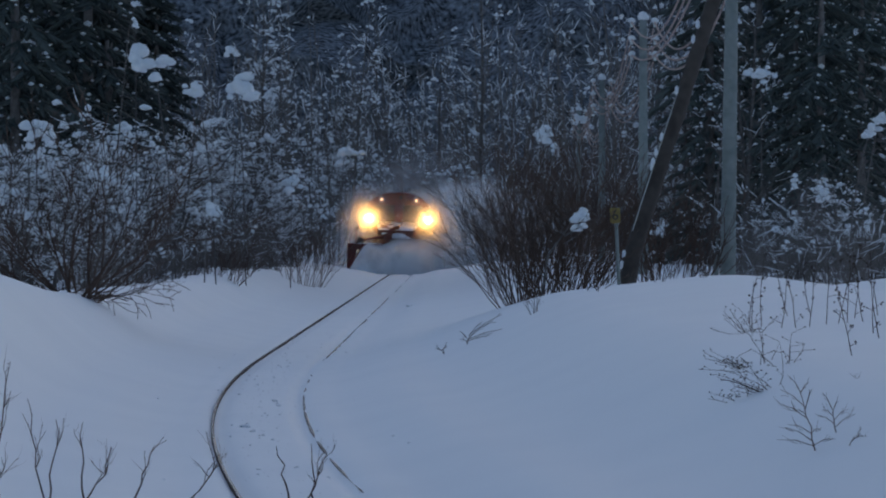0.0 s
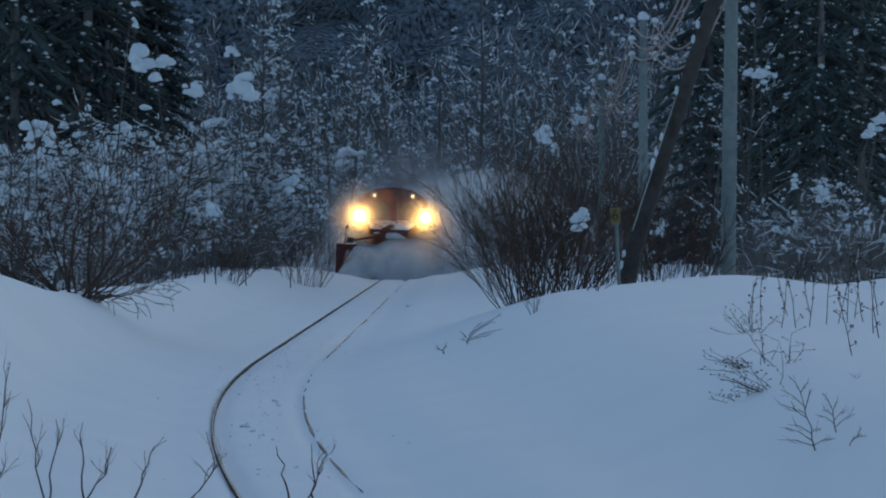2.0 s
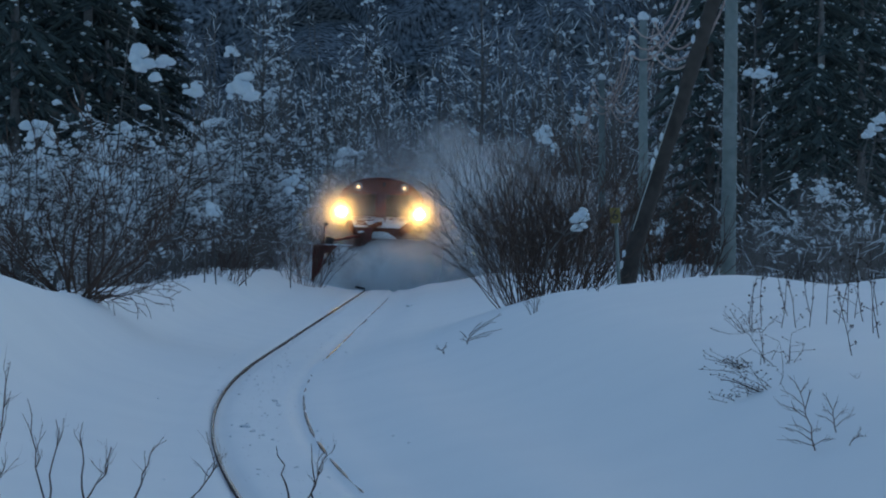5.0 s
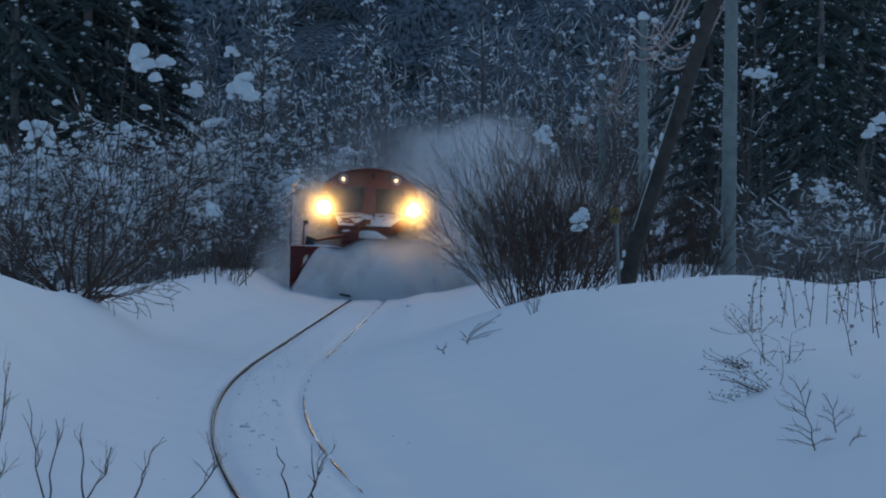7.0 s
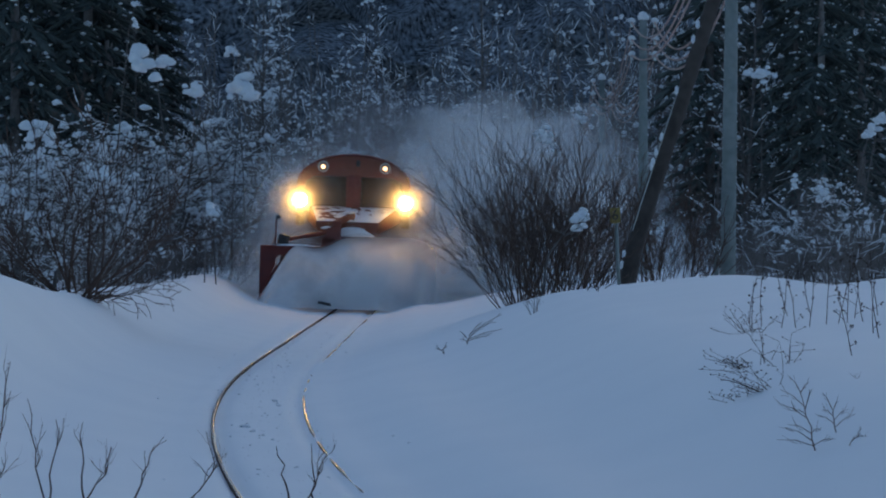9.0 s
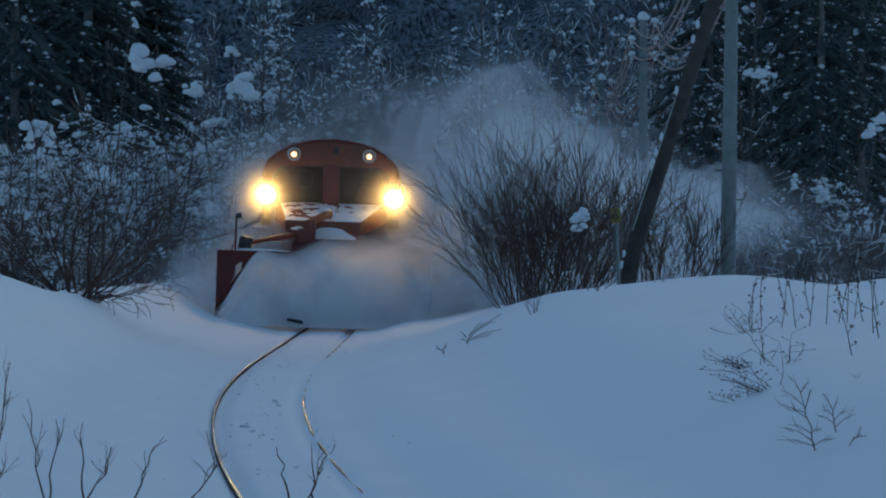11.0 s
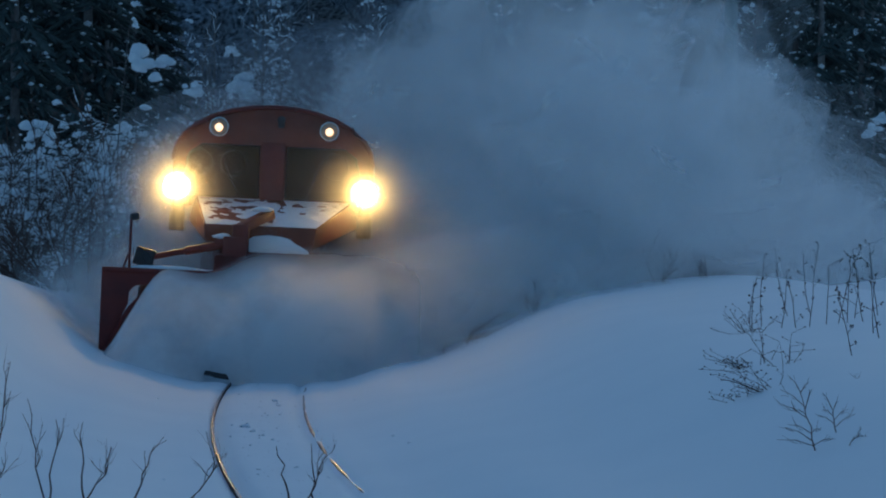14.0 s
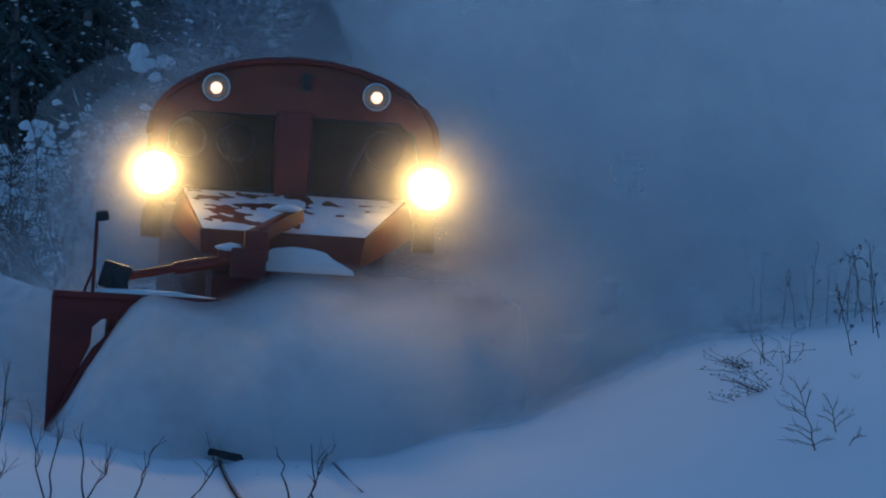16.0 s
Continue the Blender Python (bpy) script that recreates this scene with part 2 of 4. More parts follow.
def tree_kind(seed, kind):
    """Meshes of one tree: trunk, crown and the snow that lies on it."""
    rng = random.Random(seed)
    trunk, crown, snow = Soup(), Soup(), Soup()
    if kind == "alder":
        for i in range(rng.randint(3, 4)):
            a = rng.uniform(0, 6.28)
            p = Vector((math.cos(a) * 0.25, math.sin(a) * 0.25, -0.6))
            d = Vector((math.cos(a) * 0.35, math.sin(a) * 0.35, 1)).normalized()
            h = rng.uniform(4.2, 6.6)
            pts, rad = [p], [0.075]
            for k in range(7):
                d = (d + Vector((rng.gauss(0, 0.13), rng.gauss(0, 0.13), 0.05))).normalized()
                pts.append(pts[-1] + d * h / 7)
                rad.append(0.075 * (1 - 0.8 * (k + 1) / 7))
            trunk.tube(pts, rad, 6)
            for k in range(1, 8):
                for j in range(3 if k > 2 else 2):
                    a2 = rng.uniform(0, 6.28)
                    nd = Vector((math.cos(a2), math.sin(a2), rng.uniform(0.0, 0.7))).normalized()
                    grow(crown, snow, pts[k], nd, rng.uniform(0.9, 1.9), rad[k] * 0.5 + 0.006, 2, rng, 0.04, 0.75, 4, 0.12, 0.9, 0.17)
    elif kind == "slender":
        h = rng.uniform(10, 14)
        pts, rad, d = [Vector((0, 0, -0.6))], [0.12], Vector((0, 0, 1))
        for k in range(9):
            d = (d + Vector((rng.gauss(0, 0.05), rng.gauss(0, 0.05), 0.05))).normalized()
            pts.append(pts[-1] + d * h / 9)
            rad.append(0.12 * (1 - 0.85 * (k + 1) / 9))
        trunk.tube(pts, rad, 6)
        for k in range(1, 10):
            for j in range(4):
                a2 = rng.uniform(0, 6.28)
                nd = Vector((math.cos(a2), math.sin(a2), rng.uniform(0.2, 1.2))).normalized()
                grow(crown, snow, pts[k], nd, rng.uniform(1.2, 2.4) * (1.15 - k / 14), rad[k] * 0.45 + 0.006, 2, rng, 0.1, 0.6, 3, 0.22, 0.64, 0.13)
    elif kind == "conifer":
        h = rng.uniform(12, 16)
        trunk.tube([Vector((0, 0, -0.6)), Vector((0, 0, h * 0.5)), Vector((0, 0, h))], [0.2, 0.12, 0.02], 7)
        z = 0.8
        while z < h - 0.3:
            for j in range(5):
                a = rng.uniform(0, 6.28)
                ln = (1 - z / h) * 2.9 + 0.3
                ln *= rng.uniform(0.75, 1.1)
                pts = [Vector((0, 0, z))]
                for k in range(4):
                    t = (k + 1) / 4
                    pts.append(Vector((math.cos(a) * ln * t, math.sin(a) * ln * t, z - ln * (0.16 * t + 0.28 * t * t) + rng.gauss(0, 0.03))))
                trunk.tube(pts, [0.03, 0.022, 0.016, 0.01, 0.005], 3)
                for k in range(1, 5):
                    for q in range(4):
                        t = rng.random()
                        c = pts[k - 1].lerp(pts[k], t)
                        s = rng.uniform(0.25, 0.5)
                        w = a + rng.choice((-1, 1)) * rng.uniform(0.3, 1.1)
                        e = c + Vector((math.cos(w) * s, math.sin(w) * s, -s * rng.uniform(0.2, 0.8)))
                        crown.tube([c, e], [0.085, 0.03], 3)
                    for q in range(2):
                        if rng.random() < 0.3:
                            g = rng.uniform(0.03, 0.1)
                            c = pts[k - 1].lerp(pts[k], rng.random())
                            snow.lump(c + Vector((rng.gauss(0, 0.12), rng.gauss(0, 0.12), 0.06)), g * rng.uniform(0.9, 1.8), g, g * 0.75, a, rng, 2, 5)
            z += 0.5
    elif kind == "brush":
        for i in range(26):
            a = rng.uniform(0, 6.28)
            r = rng.uniform(0, 0.9)
            p = Vector((math.cos(a) * r, math.sin(a) * r, -0.4))
            d = Vector((rng.gauss(0, 0.3), rng.gauss(0, 0.3), 1)).normalized()
            grow(crown, snow, p, d, rng.uniform(1.6, 3.2), 0.02, 2, rng, 0.05, 0.5, 2, 0.07, 0.8, 0.16, 5)
        trunk.tube([Vector((0, 0, -0.4)), Vector((0.05, 0, 0.6)), Vector((0.1, 0.05, 1.4))], [0.014, 0.011, 0.006], 5)
    return trunk.make("trunk", BARK), crown.make("crown", NEEDLE if kind == "conifer" else BARK), snow.make("snow_load", TREE_SNOW)


LABELS = {
    "alder": ("bare multi-stemmed tree with thick snow clumps on its branches", "tree"),
    "slender": ("slender leafless tree lined with snow along every branch", "tree"),
    "conifer": ("dark drooping conifer with patches of snow on its boughs", "conifer"),
    "brush": ("leafless thicket of thin twigs dusted with snow", "shrub"),
}
KINDS = {k: [tree_kind(100 + 17 * i + 7 * j, k) for i in range(c)] for j, (k, c) in enumerate((("alder", 5), ("slender", 4), ("conifer", 3), ("brush", 4)))}
NAMES = {"alder": "snowy_tree", "slender": "bare_tree", "conifer": "conifer", "brush": "thicket"}


def plant(kind, x, y, scale, turn, rng):
    t, c, s = rng.choice(KINDS[kind])
    ob = new(NAMES[kind])
    tagged(ob, *LABELS[kind], group="woodland edge")
    for nm, me in (("trunk", t), ("crown", c), ("snow_load", s)):
        p = part(nm, me, ob, "white settled snow" if nm == "snow_load" else "")
        if nm != "trunk":
            tagged(p, kind="stuff")
    ob.matrix_basis = pose(x, y, ground_z(x, y), 0, 0, turn) @ Matrix.Diagonal((scale, scale, scale * rng.uniform(0.92, 1.12), 1))
    return ob


def px(x, y):
    """The world x that shows x hundredths across at depth y."""
    return (x - 784) * y / 6500


def build_woods():
    rng = random.Random(5)

    def line(kind, count, y0, y1, x0, x1, s0, s1, gap=5.2):
        """Trees between two depths and bearings, clear of the line and of the poles."""
        done = tries = 0
        while done < count and tries < 4000:
            tries += 1
            y = rng.uniform(y0, y1)
            x = px(rng.uniform(x0, x1), y)
            if y < 185 and track_x(y) - gap < x < 8.2:
                continue
            plant(kind, x, y, rng.uniform(s0, s1), rng.uniform(0, 360), rng)
            done += 1

    # the thicket along the left bank
    line("alder", 11, 78, 112, -80, 200, 0.4, 0.56, 5.6)
    line("alder", 11, 76, 112, 200, 420, 0.5, 0.85, 5.6)
    line("alder", 13, 112, 180, 250, 600, 0.55, 0.95, 5.2)
    line("alder", 8, 72, 92, -60, 400, 0.38, 0.58, 5.2)
    line("brush", 16, 74, 112, -60, 430, 0.7, 1.1, 5.0)
    line("brush", 22, 112, 182, 330, 610, 0.7, 1.1, 4.4)
    line("brush", 26, 72, 104, 150, 470, 0.32, 0.55, 4.0)
    line("brush", 18, 100, 150, 400, 600, 0.4, 0.7, 3.6)
    line("conifer", 20, 112, 165, -140, 440, 0.9, 1.25, 9)
    # the woods beyond the right bank
    line("alder", 2, 105, 150, 1130, 1300, 0.6, 0.85)
    line("slender", 6, 105, 150, 1120, 1330, 0.5, 0.8)
    line("alder", 2, 90, 130, 1400, 1640, 0.38, 0.5)
    line("brush", 24, 80, 150, 1150, 1620, 0.6, 1.0)
    line("conifer", 16, 112, 180, 1230, 1700, 0.85, 1.2)
    # slender trees closing the valley behind the line
    line("slender", 54, 190, 270, 380, 1320, 0.8, 1.25)
    line("brush", 22, 186, 215, 540, 1200, 1.0, 1.6)
    line("alder", 10, 190, 230, 560, 1200, 0.7, 1.1)
    line("slender", 14, 135, 185, 380, 1350, 0.7, 1.0)
    line("slender", 9, 115, 175, 1000, 1640, 0.7, 1.0)


build_woods()


def build_bank_brush():
    """Low brush in the hollow behind the bank's edge."""
    rng = random.Random(41)
    for i in range(20):
        y = rng.uniform(74, 92)
        x = px(rng.uniform(1290, 1600), y)
        plant("brush", x, y, rng.uniform(0.35, 0.62), rng.uniform(0, 360), rng)


build_bank_brush()


def build_far_woods():
    """Countless thin saplings closing the valley, snow along their branches."""
    rng = random.Random(9)
    wood, snow = Soup(), Soup()
    for i in range(1150):
        y = rng.uniform(196, 318)
        x = px(rng.uniform(-100, 1680), y)
        if 200 < y < 240 and abs(x - track_x(y)) < 3.5:
            continue
        h = rng.uniform(5, 16)
        p = Vector((x, y, 0.3))
        d = Vector((rng.gauss(0, 0.06), 0, 1))
        pts = [p]
        for k in range(4):
            d = (d + Vector((rng.gauss(0, 0.05), rng.gauss(0, 0.03), 0))).normalized()
            pts.append(pts[-1] + d * h / 4)
        wood.tube(pts, [0.06, 0.05, 0.04, 0.03, 0.012], 3)
        for j in range(16):
            t = rng.uniform(0.4, 3.98)
            k = int(t)
            b = pts[k].lerp(pts[k + 1], t - k)
            e = b + Vector((rng.gauss(0, 0.45), rng.gauss(0, 0.3), rng.uniform(0.3, 1.3)))
            m = b.lerp(e, 0.5) + Vector((rng.gauss(0, 0.06), 0, -0.08))
            wood.tube([b, m, e], [0.022, 0.016, 0.008], 3)
            if rng.random() < 0.5:
                up = Vector((0, -0.02, 0.04))
                snow.tube([b + up, m + up, m.lerp(e, rng.uniform(0.4, 1.0)) + up], [0.01, rng.uniform(0.016, 0.034), 0.008], 3)
            if rng.random() < 0.05:
                g = rng.uniform(0.06, 0.15)
                snow.lump(e, g, g, g * 0.8, 0, rng, 2, 5)
    w = new("far_woods", wood.make("far_woods", BARK))
    tagged(w, "dense distant saplings and young leafless trees", "woods", kind="stuff")
    w = new("far_woods_snow", snow.make("far_woods_snow", TREE_SNOW))
    tagged(w, "snow lining the branches of the distant woods", "snow", kind="stuff")


build_far_woods()


def build_backdrop():
    v, f = [], []
    n, m = 160, 24
    for j in range(m + 1):
        for i in range(n + 1):
            a = radians(-60 + 120 * i / n)
            d = 330 + 14 * noise.noise(Vector((i * 0.7, j * 0.5, 1)))
            top = 52 + 8 * noise.noise(Vector((i * 0.6, 0, 7)))
            v.append((math.sin(a) * d, math.cos(a) * d + j * 3, -2 + top * j / m))
    for j in range(m):
        for i in range(n):
            q = j * (n + 1) + i
            f.append((q, q + 1, q + n + 2, q + n + 1))
    b = new("backdrop", mesh("backdrop", v, f, FOREST))
    tagged(b, "dark wooded hillside flecked with snow", "forest", kind="structure")


build_backdrop()


# ---- poles ----
def build_pole(x, y, h, r=0.16, lean=0.0):
    p = new("utility_pole")
    tagged(p, "grey concrete utility pole with insulators and snow cap", "utility pole", group="pole line beside the track")
    p.matrix_basis = pose(x, y, ground_z(x, y), 0, lean, 0)
    bm = bmesh.new()
    cyl(bm, (0, 0, -0.5), (0, 0, h), r, r * 0.72, 20)
    part("shaft", finish("shaft", bm, CONCRETE, 0.01), p)
    for k, z in enumerate((h - 0.25, h - 0.75, h - 1.2)):
        bm = bmesh.new()
        cyl(bm, (-0.35, 0, z), (0.35, 0, z), 0.025, None, 8)
        part("crossarm", finish("crossarm", bm, BLACK), p)
        for sx in (-0.33, 0.33):
            bm = bmesh.new()
            cyl(bm, (sx, 0, z), (sx, 0, z + 0.1), 0.05, 0.04, 10)
            cyl(bm, (sx, 0, z + 0.1), (sx, 0, z + 0.16), 0.065, 0.03, 10)
            part("insulator", finish("insulator", bm, CHROME), p, "small pale insulator")
            s = Soup()
            s.lump(Vector((sx, 0, z + 0.18)), 0.13, 0.13, 0.11, 0, random.Random(k))
            part("snow_cap", s.make("snow_cap", TREE_SNOW), p, "white snow cap")
    for k in range(8):
        bm = bmesh.new()
        side = 1 if k % 2 else -1
        cyl(bm, (side * r * 0.8, 0, 1.2 + 0.55 * k), (side * (r + 0.12), 0, 1.2 + 0.55 * k), 0.012, None, 6)
        part("step_bolt", finish("step_bolt", bm, BLACK), p)
    s = Soup()
    s.lump(Vector((0, 0, h + 0.02)), r * 1.1, r * 1.1, 0.2, 0, random.Random(3), 4, 10)
    part("snow_cap", s.make("snow_cap", TREE_SNOW), p, "white snow cap")
    return p


POLES = [(5.42, 70, 7.6), (5.72, 105, 7.3), (6.05, 140, 7.0), (6.95, 188, 7.3)]
for x, y, h in POLES:
    build_pole(x, y, h, 0.155, 0.8 if y < 80 else 0)


def build_wires():
    for k in range(3):
        for sx in (-0.33, 0.33):
            for (x0, y0, h0), (x1, y1, h1) in zip([(5.1, 35, 12.0)] + POLES, POLES):
                a = Vector((x0 + sx, y0, ground_z(x0, y0) + h0 - (0.1, 0.6, 1.05)[k]))
                b = Vector((x1 + sx, y1, ground_z(x1, y1) + h1 - (0.1, 0.6, 1.05)[k]))
                pts = []
                for i in range(15):
                    t = i / 14
                    p = a.lerp(b, t)
                    p.z -= 4 * (1.5 - 0.25 * k + 0.5 * sx) * t * (1 - t)
                    pts.append(p)
                s = Soup()
                s.tube(pts, [0.026] * 15, 5)
                tagged(new("overhead_wire", s.make("overhead_wire", WIRE)), "sagging brown overhead wire between poles", "cable", group="overhead wires")


build_wires()


def build_prop():
    p = new("leaning_pole")
    tagged(p, "dark weathered timber pole leaning against the utility pole", "pole")
    x, y = 3.3, 66
    p.matrix_basis = pose(x, y, ground_z(x, y))

    def bend(z):
        """The timber's sway: upright at its foot, then a steady lean."""
        return 0.345 * z - 0.13 * (1 - math.exp(-z / 0.5)) - 0.003 * z * z

    s = Soup()
    hs = [-0.5 + i * 0.5 for i in range(16)]
    s.tube([Vector((bend(max(h, 0.0)), 0, h)) for h in hs], [0.165 - 0.0035 * i for i in range(16)], 14)
    part("shaft", s.make("shaft", WOOD), p)
    s = Soup()
    s.tube([Vector((bend(1.0) - 0.13, -0.1, 1.0)), Vector((bend(3.4) - 0.12, -0.06, 3.4)), Vector((bend(6.5), -0.05, 6.5))], [0.011] * 3, 5)
    part("stay_wire", s.make("stay_wire", CHROME), p)
    s = Soup()
    rng = random.Random(6)
    for i in range(9):
        z = rng.uniform(0.2, 5.5)
        s.lump(Vector((bend(z) - 0.14, -0.04, z)), 0.05, 0.06, 0.12, 0, rng, 3, 7)
    tagged(part("stuck_snow", s.make("stuck_snow", TREE_SNOW), p, "snow stuck to the timber"), kind="stuff")


build_prop()


# ---- the big bush and plants on the bank ----
def build_bush(x, y, seed, stems, height, spread, label, stout=1.0):
    rng = random.Random(seed)
    b = new("bush")
    tagged(b, label, "bush")
    b.matrix_basis = pose(x, y, ground_z(x, y))
    for i in range(stems):
        s = Soup()
        w = rng.random()
        p = Vector(((0.0 + 1.0 * w) * spread, rng.gauss(0, 0.2), -0.35))
        d = Vector((((w - 0.44) * 0.85 + rng.gauss(0, 0.22)) * min(spread, 1.2), rng.gauss(0, 0.3), 1)).normalized()
        grow(s, None, p, d, height * rng.uniform(0.6, 1.0), rng.uniform(0.010, 0.016) * stout, 2, rng, 0.03, 0.36, 4, 0, 1, 0.1, 5, 0.0042 * stout)
        part("stem", s.make("stem", TWIG), b)
    return b


build_bush(1.14, 62.5, 11, 72, 2.4, 1.0, "dense leafless brown bush fanning out of the snow bank")
build_bush(1.85, 67.5, 12, 40, 2.5, 1.15, "smaller leafless brown bush on the snow bank", 1.2)
build_bush(3.75, 69.2, 13, 24, 2.1, 0.85, "thin leafless bush beneath the leaning pole", 1.35)



def build_shrub(p, seed):
    """A wide shrub whose long bare limbs fan out from one foot."""
    rng = random.Random(seed)
    b = new("spreading_shrub")
    tagged(b, "wide bare shrub with long limbs fanning over the snow", "shrub")
    b.matrix_basis = Matrix.Translation(p)
    big = p.y / 80
    for i in range(17):
        w = (i + 0.5) / 17 * 2 - 1
        d = Vector((w * 1.15 + rng.gauss(0, 0.1), rng.gauss(0, 0.35), 0.35 + 0.75 * (1 - abs(w)))).normalized()
        s = Soup()
        grow(s, None, Vector((rng.gauss(0, 0.12), rng.gauss(0, 0.1), -0.3)), d, rng.uniform(2.2, 3.5) * big, rng.uniform(0.03, 0.048) * big, 3, rng, 0.05, 0.42, 3, 0.1, 1.0, 0.1, 6, 0.006)
        part("limb", s.make("limb", TWIG), b)
    for i in range(16):
        s = Soup()
        a = rng.uniform(0, 6.28)
        grow(s, None, Vector((rng.gauss(0, 0.5), rng.gauss(0, 0.3), -0.1)), Vector((math.cos(a) * 1.6, math.sin(a) * 0.5, rng.uniform(0.15, 0.6))).normalized(), rng.uniform(0.5, 1.05), 0.012, 2, rng, -0.02, 0.45, 3, 0, 1, 0.14, 5, 0.005)
        part("limb", s.make("limb", TWIG), b)


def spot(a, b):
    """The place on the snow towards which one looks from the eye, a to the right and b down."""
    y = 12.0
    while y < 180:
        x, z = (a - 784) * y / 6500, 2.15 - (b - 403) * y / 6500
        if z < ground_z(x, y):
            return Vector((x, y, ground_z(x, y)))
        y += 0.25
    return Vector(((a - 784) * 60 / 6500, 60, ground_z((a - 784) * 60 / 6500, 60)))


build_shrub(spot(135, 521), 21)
build_bush(px(330, 96), 96, 15, 22, 1.3, 1.3, "low leafless bush poking through the snow")
build_bush(px(500, 120), 120, 16, 26, 1.8, 1.4, "thin leafless bush at the edge of the woods")


def build_weed(p, h, rng, lean):
    w = new("dry_weed")
    tagged(w, "dry brown weed stalk with seed heads standing in snow", "dry weed", group="weeds on the snow bank")
    w.matrix_basis = Matrix.Translation(p)
    d = Vector((lean, rng.gauss(0, 0.1), 1)).normalized()
    pts = [Vector((0, 0, -0.15))]
    for k in range(7):
        d = (d + Vector((rng.gauss(0, 0.06), rng.gauss(0, 0.06), 0))).normalized()
        pts.append(pts[-1] + d * (h + 0.15) / 7)
    s, heads = Soup(), Soup()
    s.tube(pts, [0.0052 - 0.0004 * k for k in range(8)], 5)
    part("stalk", s.make("stalk", WEED), w)
    for k in range(2, 8):
        if rng.random() < 0.75:
            b = pts[k]
            e = b + Vector((rng.gauss(0, 0.05), rng.gauss(0, 0.04), rng.uniform(0.01, 0.08)))
            br = Soup()
            br.tube([b, e], [0.0035, 0.0025], 4)
            for q in range(rng.randint(1, 3)):
                g = rng.uniform(0.007, 0.013)
                br.lump(e + Vector((rng.gauss(0, 0.012), rng.gauss(0, 0.012), rng.gauss(0, 0.015))), g, g, g * 1.3, 0, rng)
            part("seed_head", br.make("seed_head", WEED), w)
    return w


def build_spray_weed(p, rng, n, h, lean):
    w = new("seed_weed")
    tagged(w, "dry branching weed with tiny round seed heads, bent over snow", "dry weed", group="weeds on the snow bank")
    w.matrix_basis = Matrix.Translation(p)
    for i in range(n):
        d = Vector((lean + rng.gauss(0, 0.55), rng.gauss(0, 0.4), rng.uniform(0.35, 1))).normalized()
        pts = [Vector((rng.gauss(0, 0.04), 0, -0.1))]
        ln = h * rng.uniform(0.5, 1.1)
        for k in range(5):
            d = (d + Vector((rng.gauss(0, 0.12) + lean * 0.1, rng.gauss(0, 0.1), -0.03))).normalized()
            pts.append(pts[-1] + d * ln / 5)
        s = Soup()
        s.tube(pts, [0.0045, 0.004, 0.0034, 0.0028, 0.0022, 0.0017], 4)
        for k in (2, 3, 4, 5):
            if rng.random() < 0.7:
                e = pts[k] + Vector((rng.gauss(0, 0.06), rng.gauss(0, 0.05), rng.uniform(0, 0.06)))
                s.tube([pts[k], e], [0.002, 0.0015], 3)
                s.lump(e, 0.008, 0.008, 0.009, 0, rng)
        part("branch", s.make("branch", WEED), w)


def build_twig_plant(p, rng, n, h, lean=0.0, name="twig_shrub", label="small bare shrub with fine twigs in the snow", thick=0.006):
    w = new(name)
    tagged(w, label, "shrub", group="low twigs in the snow")
    w.matrix_basis = Matrix.Translation(p)
    for i in range(n):
        s = Soup()
        d = Vector((lean + rng.gauss(0, 0.4), rng.gauss(0, 0.3), 1)).normalized()
        grow(s, None, Vector((rng.gauss(0, 0.03), 0, -0.1)), d, h * rng.uniform(0.6, 1.1), thick, 2, rng, 0.05, 0.45, 3, 0, 1, 0.1, 4)
        part("stem", s.make("stem", TWIG), w)


def build_branchy(p, lean, h, side, rng, r=0.006):
    """One upright stem with side twigs: height share, reach across and rise of each."""
    w = new("twig_shrub")
    tagged(w, "small bare shrub with level side twigs in the snow", "shrub", group="low twigs in the snow")
    w.matrix_basis = Matrix.Translation(p)
    pts = [Vector((0, 0, -0.1))] + [Vector((lean * h * t + rng.gauss(0, 0.006), rng.gauss(0, 0.01), h * t)) for t in (0.0, 0.2, 0.4, 0.6, 0.8, 1.0)]
    s = Soup()
    s.tube(pts, [r * (1.15 - 0.13 * k) for k in range(7)], 6)
    part("stem", s.make("stem", TWIG), w)
    for t, dx, dz in side:
        b = Vector((lean * h * t, 0, h * t))
        e = b + Vector((dx, rng.gauss(0, 0.08), dz))
        m = b.lerp(e, 0.5) + Vector((0, 0, 0.02))
        s = Soup()
        s.tube([b, m, e], [r * 0.6, r * 0.5, r * 0.25], 5)
        for q in range(3):
            f = b.lerp(e, rng.uniform(0.3, 0.9))
            s.tube([f, f + Vector((dx * rng.uniform(0.1, 0.35), rng.gauss(0, 0.03), rng.uniform(0.0, 0.09)))], [r * 0.38, r * 0.18], 4)
        part("side_twig", s.make("side_twig", TWIG), w)


